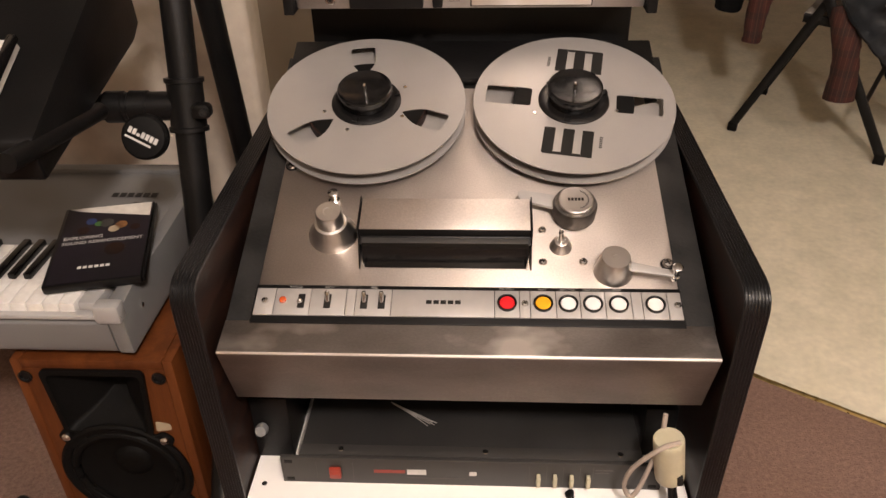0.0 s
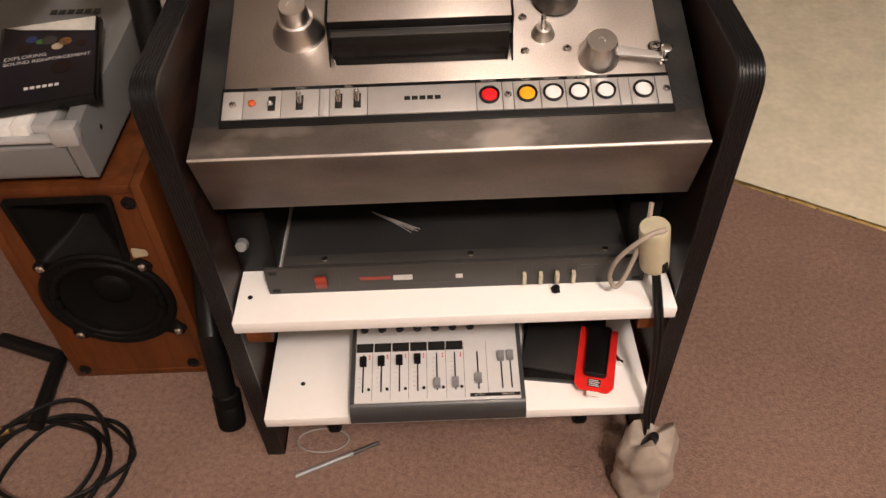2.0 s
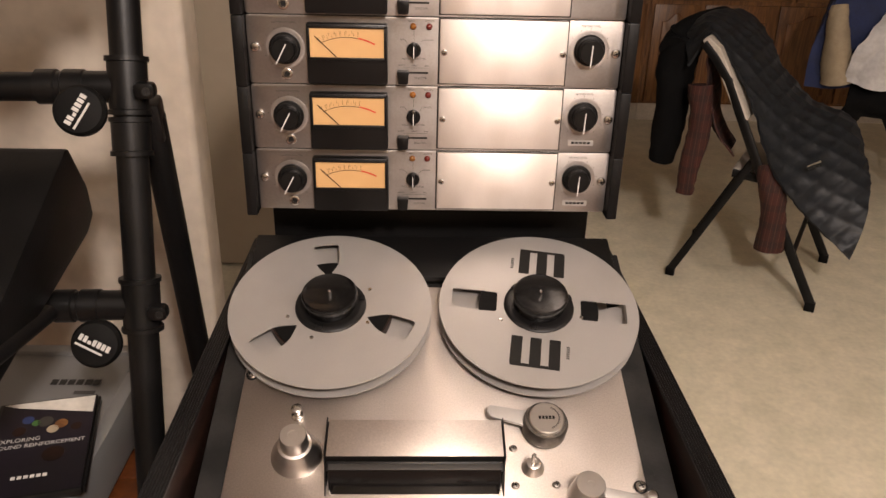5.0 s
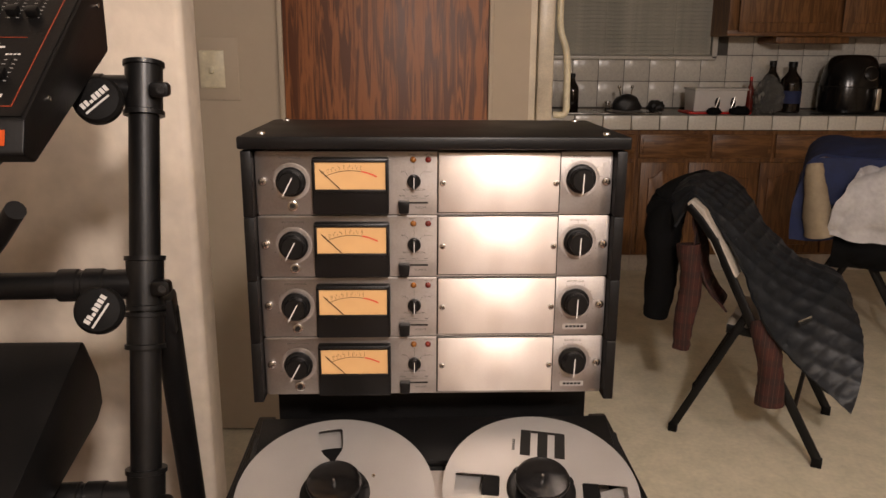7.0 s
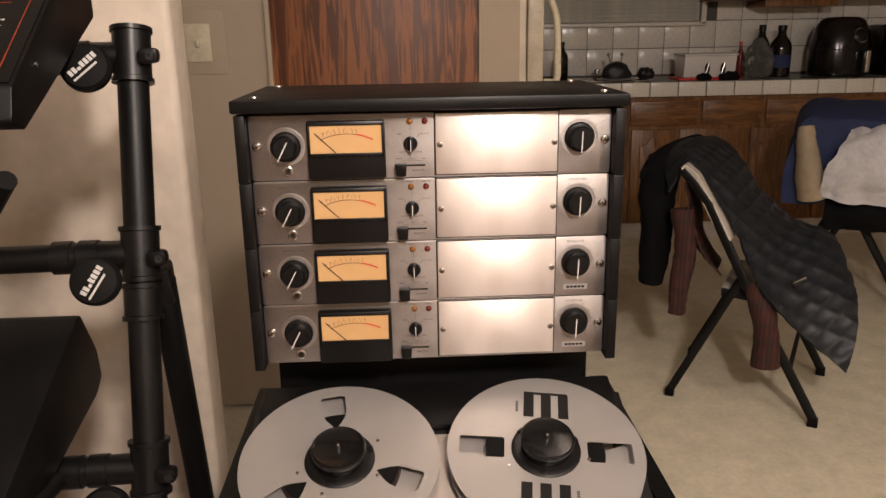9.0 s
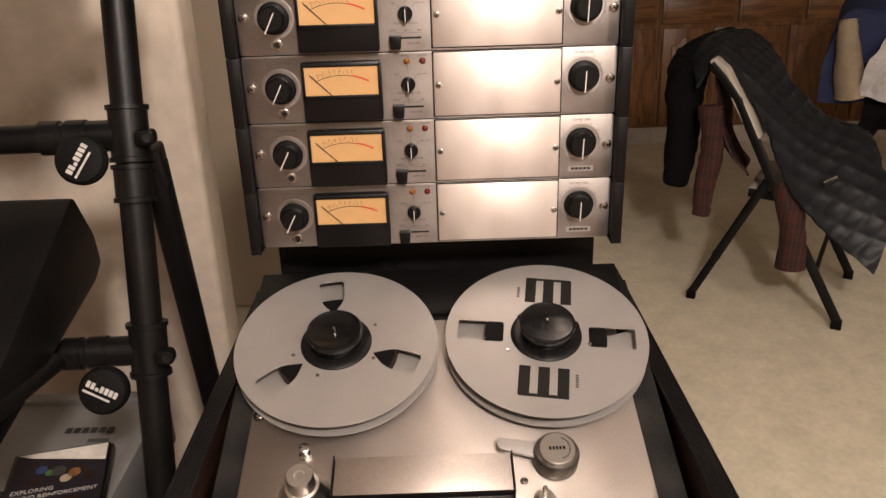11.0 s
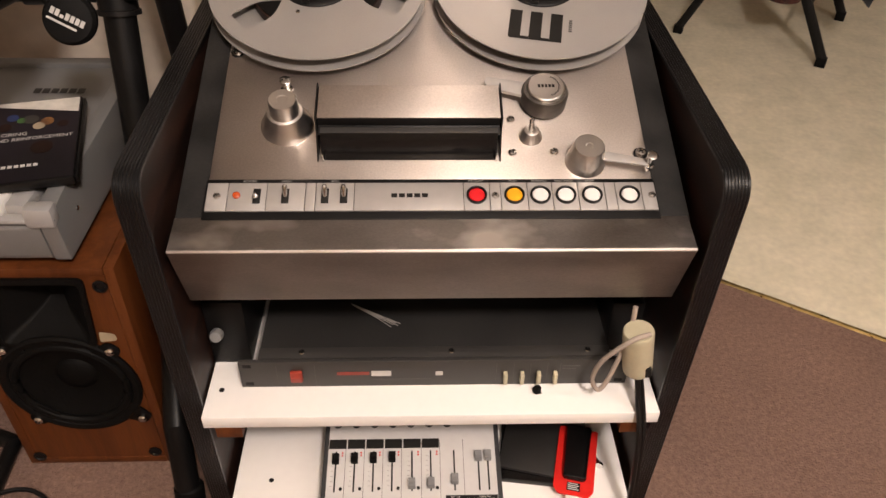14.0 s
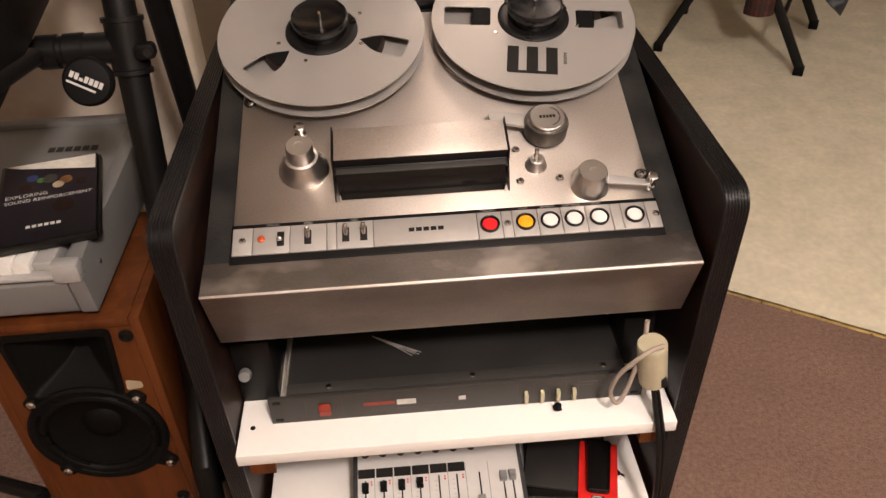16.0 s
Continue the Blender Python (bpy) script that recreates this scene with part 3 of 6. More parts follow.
part("cap_mark", bm, INK, cap, "dark stamped mark")
bm = bmesh.new()
for k in range(22):
    a = math.radians(200 + k * 6.4)
    box(bm, -0.0005, 0.0005, 0.0138, 0.0158, 0.0315, 0.0317, 0, pose(0, 0, 0, 0, 0, math.degrees(a)))
part("cap_legend", bm, GREY_INK, cap)
part("bearing_base", L([(0.0135, 0), (0.013, 0.002), (0.0085, 0.012), (0.0075, 0.0125), (0.0045, 0.0125), (0.0045, 0.009)], None, 32), TURNED, deck, "", pose(0.112, 0.083, 0))
part("lift_lever", L([(0.0028, 0.006), (0.0028, 0.0335), (0.002, 0.0348), (0, 0.035)], pose(0, 0, 0, 6, -4, 0), 14), CHROME, deck, "", pose(0.112, 0.083, 0))
ta = part("tension_arm_hub", L([(0.0225, 0), (0.022, 0.002), (0.0168, 0.0275), (0.0158, 0.029), (0.004, 0.0293), (0.0035, 0.0287), (0, 0.0287)], None, 44), TURNED, deck, "turned aluminium tension arm hub", pose(0.170, 0.047, 0))
part("tension_arm", prism(bmesh.new(), rounded([(0.014, -0.0085), (0.014, 0.0045), (0.066, -0.008), (0.068, -0.017)], [0.001, 0.001, 0.004, 0.004], 4), 0.013, 0.0155, 0.0004, FLAT), STRIP, ta, "flat grey arm")
ag = part("arm_guide", L([(0.0035, 0.0), (0.0035, 0.006), (0.0055, 0.0065), (0.0055, 0.008), (0.0036, 0.0085), (0.0036, 0.021), (0.0058, 0.0215), (0.006, 0.0245), (0.004, 0.0255), (0, 0.0256)], None, 20), CHROME, deck, "chrome tape guide", pose(0.237, 0.034, 0.004, 0, 0, 0))

# ---- reels ----


def flange(bm, w, holes, r=0.1333, t=0.0012, outer=None):
    """A flat sheet, round unless outlined, with windows (each a list of 2D points) through it."""
    outer = outer or [(r * math.cos(2 * math.pi * k / 96), r * math.sin(2 * math.pi * k / 96)) for k in range(96)]
    loops = [outer] + holes
    for z, flip in ((w, 1), (w + t, 0)):
        edges = []
        for lp in loops:
            vs = [bm.verts.new((x, y, z)) for x, y in lp]
            edges += [bm.edges.new((vs[i], vs[(i + 1) % len(vs)])) for i in range(len(vs))]
        bmesh.ops.triangle_fill(bm, use_beauty=True, use_dissolve=False, edges=edges)
    bm.verts.ensure_lookup_table()
    n = sum(len(lp) for lp in loops)
    base = len(bm.verts) - 2 * n
    off = 0
    for lp in loops:
        k = len(lp)
        for i in range(k):
            a, b = base + off + i, base + off + (i + 1) % k
            bm.faces.new((bm.verts[a], bm.verts[b], bm.verts[b + n], bm.verts[a + n]))
        off += k
    return bm


def turn2(pts, deg):
    c, s = math.cos(radians(deg)), math.sin(radians(deg))
    return [(x * c - y * s, x * s + y * c) for x, y in pts]


WL, WR = 0.306, 0.306
FL, FH = 0.0155, 0.0335
drop = rounded([(0.052, 0.0), (0.076, -0.0165), (0.1150, -0.0175), (0.1150, 0.0175), (0.076, 0.0165)], [0.003, 0.012, 0.006, 0.006, 0.012], 4)
slot = rounded([(0.056, -0.0175), (0.117, -0.0175), (0.117, 0.0175), (0.056, 0.0175)], 0.004, 3)


def reel(u, v, turns, hole, label, logos):
    ob = thing("tape_reel", DECK @ pose(u, v, 0), label, "tape reel", "reels on the tape deck")
    holes = [turn2(hole, a) for a in turns]
    part("flange", flange(bmesh.new(), FL - 0.0012, [turn2(h_, 24 if logos else 38) for h_ in holes]), ALU, ob, "aluminium lower flange", smooth=20)
    part("flange", flange(bmesh.new(), FH - 0.0012, holes), ALU, ob, "aluminium upper flange", smooth=20)
    part("turntable", L([(0.045, 0.0), (0.05, 0.001), (0.05, FL - 0.0025), (0.045, FL - 0.0014)], None, 40), BLACK, ob, "black turntable")
    part("reel_core", L([(0.080, FL + 0.0001), (0.080, FH - 0.0013)], None, 48), RUBBER, ob)
    hub = part("hub_ring", L([(0.047, FH), (0.0465, FH + 0.0015), (0.044, FH + 0.003), (0.0385, FH + 0.0035)], None, 56), PLASTIC, ob, "black hub ring")
    part("hub_knob", L([(0.0330, FH + 0.0036), (0.0340, FH + 0.006), (0.0365, FH + 0.0215), (0.0360, FH + 0.0235), (0.0340, FH + 0.0242), (0.031, FH + 0.0225), (0.006, FH + 0.0215), (0, FH + 0.0215)], None, 56), GLOSS, hub, "shiny black hold-down knob")
    part("spindle", L([(0.0025, FH + 0.021), (0.0025, FH + 0.028), (0.0015, FH + 0.0298), (0, FH + 0.030)], None, 14), CHROME, hub)
    for a in (15, 135, 255):
        part("hub_lug", B(0.038, 0.046, -0.0045, 0.0045, FH + 0.0036, FH + 0.006, 0.0008, pose(0, 0, 0, 0, 0, a)), PLASTIC, hub)
    for a in ((30, 200, 250, 330) if not logos else (205, 340)):
        x, y = 0.058 * math.cos(radians(a)), 0.058 * math.sin(radians(a))
        part("rivet", L([(0.0028, 0), (0.0024, 0.0008), (0, 0.001)], None, 12), CHROME, ob, "", pose(x, y, FH))
    if logos:
        for s in (0, 180):
            bm = bmesh.new()
            for k in range(3):
                x = -0.0315 + k * 0.0245
                poly = rounded([(0.0, 0.056), (0.0145, 0.056), (0.0145, 0.104), (0.0, 0.104)], [0.0, 0.0, 0.004 if k == 2 else 0.0, 0.0], 4)
                vs = [bm.verts.new((x + a, b, FH + 0.0003)) for a, b in poly]
                bm.faces.new(vs)
                if k < 2:
                    vs = [bm.verts.new((x + a, b, FH + 0.0003)) for a, b in ((0.0146, 0.099), (0.0244, 0.099), (0.0244, 0.104), (0.0146, 0.104))]
                    bm.faces.new(vs)
            part("printed_mark", bm, INK, ob, "black printed bars", pose(0, 0, 0, 0, 0, s - 9))
            bm = bmesh.new()
            for k in range(6):
                box(bm, -0.043, -0.039, 0.064 + k * 0.0035, 0.0665 + k * 0.0035, FH + 0.0001, FH + 0.0003)
            part("small_print", bm, GREY_INK, ob, "", pose(0, 0, 0, 0, 0, s - 9))
    return ob


rl = reel(-0.1385, 0.302, (98, 338, 220), drop, "bare aluminium ten-inch tape reel with three teardrop windows", False)
rr_ = reel(0.1385, 0.304, (-7, 173), slot, "aluminium ten-inch tape reel with black printed bars", True)
# a little tape left on the take-up core
tape = thing("tape_leader", DECK @ pose(-0.1385, 0.302, 0), "short end of brown recording tape on the reel core", "tape")
part("tape_wrap", L([(0.0815, FL + 0.002), (0.0815, FH - 0.003)], None, 40), ROSEWOOD, tape)

# ---- electronics housing ----
E_Y = 0.507
neck = thing("support_neck", pose(0, 0, 0), "black steel neck that carries the electronics housing", "support")
part("neck_panel", B(-0.243, 0.243, 0.60, 0.63, 0.55, 0.880, 0.003), BLACK, neck)
part("neck_post", B(-0.22, -0.16, 0.631, 0.70, 0.05, 0.87, 0.004), BLACK, neck)
part("neck_post", B(0.16, 0.22, 0.631, 0.70, 0.05, 0.87, 0.004), BLACK, neck)
house = thing("equipment_housing", pose(0, 0, 0), "black steel rack housing holding four amplifier panels", "rack")
part("housing_top", B(-0.259, 0.259, 0.482, 0.76, 1.217, 1.234, 0.003), BLACK, house, "black painted top with screws")
for x0, x1 in ((-0.2565, -0.2425), (0.2425, 0.2565)):
    for k in range(4):
        z = 0.8575 + k * 0.0893
        part("side_rail", B(x0, x1, 0.490, 0.74, z, z + 0.0887, 0.0015), BLACK, house)
part("housing_floor", B(-0.242, 0.242, 0.515, 0.74, 0.866, 0.870), BLACK, house)
part("housing_back", B(-0.242, 0.242, 0.741, 0.745, 0.87, 1.216), BLACK, house)
for x, y in ((-0.232, 0.515), (0.232, 0.515), (-0.232, 0.73), (0.232, 0.73)):
    screw(house, x, y, 1.234, 0.0055)

PW, PH = 0.4826, 0.0866


def knob(parent, x, y, r, angle, z0=0.0):
    k = part("level_knob", L([(r * 1.0, 0), (r * 1.0, 0.004), (r * 0.92, 0.006), (r * 0.80, 0.0065), (r * 0.76, 0.018), (r * 0.70, 0.0195), (0, 0.0195)], None, 40), PLASTIC, parent, "ribbed black level knob", pose(x, y, z0))
    bm = bmesh.new()
    for i in range(36):
        box(bm, r * 0.755, r * 0.80, -0.0006, 0.0006, 0.007, 0.0165, 0, pose(0, 0, 0, 0, 0, i * 10))
    part("knob_ribs", bm, PLASTIC, k)
    part("pointer", B(-0.0007, 0.0007, -r * 0.95, r * 0.45, 0.0195, 0.0199), WHITE, k, "white pointer line", pose(0, 0, 0, 0, 0, angle))
    return k


def amplifier(z0, mark, bright):
    ob = thing("recording_amplifier", pose(-PW / 2, E_Y, z0, 90, 0, 0), "brushed steel recording amplifier panel with amber level meter", "amplifier", "amplifier panels in the housing")
    part("front_panel", P(rounded([(0.0, 0.0), (PW, 0.0), (PW, PH), (0.0, PH)], 0.004, 3), -0.003, 0.0, 0.0006, Matrix(((0, 1, 0, 0), (0, 0, 1, 0), (1, 0, 0, 0), (0, 0, 0, 1)))), STEEL_PANEL, ob, "dull brushed steel front panel")
    part("chassis", B(0.01, PW - 0.01, 0.004, PH - 0.004, -0.21, -0.0035), RACKGREY, ob)
    screw(ob, 0.0095, 0.046, 0.0, 0.0062)
    screw(ob, 0.4745, 0.046, 0.0, 0.0062)
    for x, a in ((0.0475, -28), (0.4395, -2)):
        y = 0.0455 if x < 0.1 else 0.050
        part("dial_ring", L([(0.0255, 0), (0.0255, 0.0005), (0.0235, 0.0007), (0.0235, 0.0002), (0, 0.0002)], None, 48), STEEL_PANEL, ob, "", pose(x, y, 0.0001))
        knob(ob, x, y, 0.0200, a, 0.0008)
        bm = bmesh.new()
        for i in range(11):
            box(bm, -0.0002, 0.0002, 0.0262, 0.0284, 0.0001, 0.0002, 0, pose(x, y, 0, 0, 0, 140 - 28 * i))
        part("dial_ticks", bm, GREY_INK, ob)
    j = part("phone_jack", L([(0.0072, 0), (0.0072, 0.002), (0.006, 0.0026), (0.0045, 0.0026), (0.0038, 0.001), (0, 0.001)], None, 20), CHROME, ob, "chrome headphone jack", pose(0.0485, 0.0125, 0))
    part("jack_hole", L([(0.0034, 0.0011), (0.0034, 0.0014), (0, 0.0014)], None, 14), INK, j)
    # level meter
    me = part("level_meter", B(0.0768, 0.1790, 0.0030, 0.0790, 0.0003, 0.0150, 0.0025), PLASTIC, ob, "black level meter with amber card")
    part("meter_card", B(0.0815, 0.1745, 0.0375, 0.0735, 0.0151, 0.0154), DIAL, me, "lit amber meter card")
    for a, b, c, d in ((0.0785, 0.0813, 0.034, 0.0765), (0.1747, 0.1775, 0.034, 0.0765), (0.0785, 0.1775, 0.0737, 0.0765), (0.0785, 0.1775, 0.033, 0.0373)):
        part("meter_rim", B(a, b, c, d, 0.0148, 0.0172, 0.0005), PLASTIC, me)
    bm = bmesh.new()
    cx, cy, rad = 0.128, -0.010, 0.0745
    for i in range(18):
        a0, a1 = radians(117 - i * 2.1), radians(117 - (i + 1) * 2.1)
        vs = [bm.verts.new((cx + rr0 * math.cos(aa), cy + rr0 * math.sin(aa) * 0.98, 0.01555)) for aa, rr0 in ((a0, rad), (a1, rad), (a1, rad - 0.0008), (a0, rad - 0.0008))]
        bm.faces.new(vs)
    for i in range(10):
        box(bm, -0.00022, 0.00022, rad, rad + (0.0042 if i % 2 == 0 else 0.0026), 0.0154, 0.01556, 0, pose(cx, cy, 0, 0, 0, 27 - 4.2 * i))
    part("scale_arc", bm, INK, me)
    bm = bmesh.new()
    for i in range(9):
        a0, a1 = radians(79 - i * 1.9), radians(79 - (i + 1) * 1.9)
        vs = [bm.verts.new((cx + rr0 * math.cos(aa), cy + rr0 * math.sin(aa) * 0.98, 0.01556)) for aa, rr0 in ((a0, rad + 0.0010), (a1, rad + 0.0010), (a1, rad - 0.0010), (a0, rad - 0.0010))]
        bm.faces.new(vs)
    part("red_arc", bm, METER_RED, me)
    for i, t_ in enumerate(("20", "10", "7", "5", "3", "2", "1", "0")):
        a = radians(117 - i * 5.3)
        lettering(t_, 0.0038, INK, me, pose(cx + (rad + 0.006) * math.cos(a), cy + (rad + 0.0058) * math.sin(a) * 0.98, 0.01552), "scale_number")
    part("needle", B(-0.0006, 0.0006, 0.0, 0.0375, 0.0157, 0.0160, 0, pose(0.1145, 0.0378, 0, 0, 0, 46)), INK, me, "thin black needle")
    # selector group
    for x, mt in ((0.2115, AMBERLENS), (0.2318, DARKRED)):
        part("indicator", L([(0.0042, 0), (0.0042, 0.0012), (0.0032, 0.0032), (0.0015, 0.0042), (0, 0.0044)], None, 16), mt, ob, "", pose(x, 0.0755, 0))
    k = part("selector_knob", L([(0.0092, 0), (0.0092, 0.006), (0.008, 0.0075), (0, 0.0075)], None, 28), PLASTIC, ob, "small black selector knob", pose(0.2125, 0.0465, 0.0))
    part("selector_bar", B(-0.0026, 0.0026, -0.0095, 0.009, 0.0076, 0.013, 0.0012), PLASTIC, k)
    part("pointer", B(-0.0005, 0.0005, -0.009, 0.006, 0.013, 0.0134), WHITE, k)
    part("slide_slot", B(0.197, 0.2315, 0.0155, 0.0178, 0.0, 0.0004), INK, ob)
    part("slide_knob", P(rounded([(0.1920, 0.0035), (0.2055, 0.0035), (0.2065, 0.0205), (0.1910, 0.0205)], 0.002, 2), 0.0005, 0.012, 0.0008, Matrix(((0, 1, 0, 0), (0, 0, 1, 0), (1, 0, 0, 0), (0, 0, 0, 1)))), PLASTIC, ob, "black slide switch")
    bm = bmesh.new()
    box(bm, 0.2123, 0.2127, 0.058, 0.070, 0.0, 0.0002)
    part("panel_line", bm, GREY_INK, ob)
    part("panel_line", B(0.199, 0.2305, 0.0228, 0.0231, 0.0, 0.0002), GREY_INK, ob)
    for s in (-1, 1):
        part("panel_line", B(-0.0002, 0.0002, 0, 0.006, 0.0, 0.0002, 0, pose(0.2125 + s * 0.008, 0.0535, 0, 0, 0, -s * 35)), GREY_INK, ob)
    for body, x, y, sz in (("REPRODUCE LEVEL", 0.0475, 0.0775, 0.0036), ("RECORD LEVEL", 0.4395, 0.0800, 0.0036), ("READY", 0.2095, 0.0822, 0.0030), ("RECORD", 0.2325, 0.0822, 0.0030),
                           ("SAFE", 0.1975, 0.0588, 0.0030), ("SEL SYNC", 0.2315, 0.0588, 0.0028), ("RECORD SELECTOR", 0.2125, 0.0345, 0.0034), ("REPRO", 0.1965, 0.0258, 0.0028),
                           ("INPUT", 0.2135, 0.0258, 0.0028), ("BIAS", 0.2295, 0.0258, 0.0028), ("SELECTOR", 0.2215, 0.0098, 0.0034)):
        lettering(body, sz, GREY_INK, ob, pose(x, y, 0.0001))
    part("cover_gap", B(0.2438, 0.4117, 0.0026, 0.0864, 0.0001, 0.0004), INK, ob, "dark gap round the cover")
    cv = part("cover_plate", B(0.2455, 0.4100, 0.0040, 0.0855, 0.0003, 0.0042, 0.0014), STEEL_FACE, ob, "blank brushed steel cover plate")
    screw(cv, 0.2515, 0.0440, 0.0042, 0.0042)
    screw(cv, 0.4050, 0.0440, 0.0042, 0.0042)
    if mark:
        lab = part("maker_label", B(0.4235, 0.4575, 0.0095, 0.0170, 0.0002, 0.0007), STRIP, ob, "grey maker's label")
        bm = bmesh.new()
        for i in range(5):
            x = 0.4275 + i * 0.0054
            box(bm, x, x + 0.0042, 0.0117, 0.0148, 0.0007, 0.0009)
        part("label_bars", bm, INK, lab)
    return ob


for k in range(4):
    amplifier(0.8622 + k * 0.0878, k < 2, k)
REDLINE = material("dull_red_print", (0.30, 0.045, 0.015), 0.5)
GREENSPOT = material("green_print", (0.06, 0.16, 0.04), 0.4)


def plate(bm, poly, z0, z1, bevel=0.0, m=None):
    """poly in (x, y), pushed out along z."""
    return prism(bm, [(p[0], p[1]) for p in poly], z0, z1, bevel, (m or Matrix()) @ Matrix(((0, 1, 0, 0), (0, 0, 1, 0), (1, 0, 0, 0), (0, 0, 0, 1))))


def PL(*a, **k):
    return plate(bmesh.new(), *a, **k)


# ---- noise reduction unit on the upper shelf ----
nr = thing("rack_unit", pose(0.008, 0.096, 0.367), "charcoal one-unit rack noise reduction box, dusty", "rack unit")
part("case", B(-0.218, 0.218, 0.004, 0.30, 0.001, 0.043, 0.0015), RACKGREY, nr, "dusty charcoal steel case")
fp = part("face_plate", B(-0.2413, 0.2413, -0.003, 0.003, 0.0, 0.0445, 0.001), RACKFACE, nr, "dark grey face plate")
part("lid_lip", B(-0.218, 0.218, 0.0045, 0.022, 0.0432, 0.0442, 0.0003), RACKFACE, nr)
for x in (-0.165, 0.02, 0.19):
    screw(nr, x, 0.013, 0.0442, 0.0042)
for x in (-0.231, 0.231):
    for z in (0.0065, 0.038):
        part("ear_slot", B(x - 0.005, x + 0.005, -0.0034, -0.0031, z - 0.0028, z + 0.0028, 0.0001), INK, nr)
rs = part("rocker", B(-0.179, -0.164, -0.0085, -0.0032, 0.013, 0.031, 0.0015), DULLRED, nr, "red power rocker")
part("rocker_ridge", B(-0.178, -0.165, -0.0095, -0.0086, 0.021, 0.023, 0.0003), DULLRED, rs)
for i in range(4):
    part("push_switch", B(0.0845 + i * 0.0208, 0.0895 + i * 0.0208, -0.012, -0.0032, 0.009, 0.026, 0.001), SOCKET, nr, "cream push switch")
for x in (-0.196, -0.149, 0.0755, 0.097, 0.118, 0.139, 0.155):
    part("panel_line", B(x, x + 0.0006, -0.0033, -0.0031, 0.006, 0.039), GREY_INK, nr)
for a, b, z in ((-0.080, -0.005, 0.012), (0.158, 0.180, 0.033), (0.158, 0.175, 0.028)):
    part("print_bar", B(a, b, -0.0033, -0.0031, z, z + 0.002), GREY_INK, nr)
part("maker_bar", B(-0.122, -0.082, -0.0034, -0.0031, 0.021, 0.0265), DULLRED, nr, "red maker's mark bar")
part("model_bar", B(-0.0795, -0.055, -0.0034, -0.0031, 0.019, 0.028), PALE_INK, nr, "pale model bar")
part("logo_bar", B(0.000, 0.009, -0.0034, -0.0031, 0.019, 0.026), PALE_INK, nr)
part("side_sheet", B(-0.2195, -0.2183, 0.004, 0.29, 0.003, 0.047), STRIP, nr, "bare metal side sheet")

wire = thing("loose_wire", pose(-0.012, -0.045, -0.0005), "stripped end of pale wire lying on the rack unit", "wire")
for k in range(5):
    part("strand", T(curve([(-0.085 - 0.001 * k, 0.235 + 0.001 * k, 0.4145), (-0.058 + 0.0015 * k, 0.214, 0.4155 + 0.0006 * k), (-0.036 + 0.003 * k, 0.196 + 0.003 * (k % 3), 0.4140 + 0.0006 * k)], 4), 0.0006, 6), STRIP, wire)
# plain black boxes added to fill the dark shelf ends beside the rack unit
black_box = thing("plain_black_box", pose(-0.249, 0.135, 0.367), "plain black box added to fill the dark gap beside the rack unit", "box")
part("box_body", B(-0.027, 0.022, 0.0, 0.30, 0.0, 0.105, 0.002), BLACK, black_box)
black_box2 = thing("plain_black_box", pose(0.2515, 0.150, 0.367), "plain black box added to fill the dark gap beside the rack unit", "box")
part("box_body", B(-0.018, 0.023, 0.0, 0.30, 0.0, 0.085, 0.002), BLACK, black_box2)
tag = thing("paper_scrap", pose(0.196, 0.24, 0.4106, 0, 0, 12), "small pale scrap of paper lying on the rack unit", "paper")
part("paper", B(-0.015, 0.015, -0.016, 0.016, 0.0, 0.0006), PAPER, tag)
tub = thing("clear_connector", pose(-0.262, 0.130, 0.425), "small clear plastic clip on the console wall", "clip")
part("clip_body", L([(0.008, 0), (0.0085, 0.004), (0.007, 0.011), (0.0, 0.012)], pose(0, 0, 0, 70, 0, 0), 20), SILVER, tub)

crumb = thing("foam_scrap", pose(0.135, 0.080, 0.367), "small torn scrap of black foam on the shelf", "scrap")
bm = bmesh.new()
bmesh.ops.create_icosphere(bm, subdivisions=2, radius=0.008)
for v in bm.verts:
    v.co *= 0.75 + 0.5 * noise.noise(v.co * 240)
    v.co.z = max(0.0, v.co.z * 0.8 + 0.005)
part("foam", bm, RUBBER, crumb)

# power plug and its cord
plug = thing("power_socket", pose(0.250, 0.068, 0.420), "cream plastic inline mains socket hanging beside the shelf", "socket")
part("socket_body", L([(0.0155, 0), (0.0172, 0.002), (0.0178, 0.008), (0.0182, 0.062), (0.0180, 0.0675), (0.0168, 0.0695), (0, 0.0697)], pose(0, 0, 0, 2, -9, 0), 32), SOCKET, plug, "cream ribbed body")
part("socket_notch", B(0.005, 0.013, -0.0180, -0.008, 0.004, 0.02, 0.002, pose(0, 0, 0, 2, -9, 0)), INK, plug)
part("strap", T(curve([(0.0, -0.012, 0.072), (-0.022, -0.018, 0.068), (-0.048, -0.012, 0.03), (-0.055, -0.008, -0.005), (-0.046, -0.010, -0.024), (-0.034, -0.006, -0.005), (-0.016, 0.01, 0.05), (-0.012, 0.02, 0.085)], 6), 0.0030, 8), BAGCLOTH, plug, "grey fabric strap")
cord = thing("mains_cable", pose(0, 0, 0), "black mains cord hanging down past the shelves", "cable")
part("cord", T(curve([(0.250, 0.068, 0.421), (0.2535, 0.052, 0.385), (0.257, 0.030, 0.345), (0.260, 0.018, 0.27), (0.263, 0.014, 0.20), (0.267, 0.009, 0.155), (0.271, 0.005, 0.12)], 6), 0.0036, 10), PLASTIC, cord)
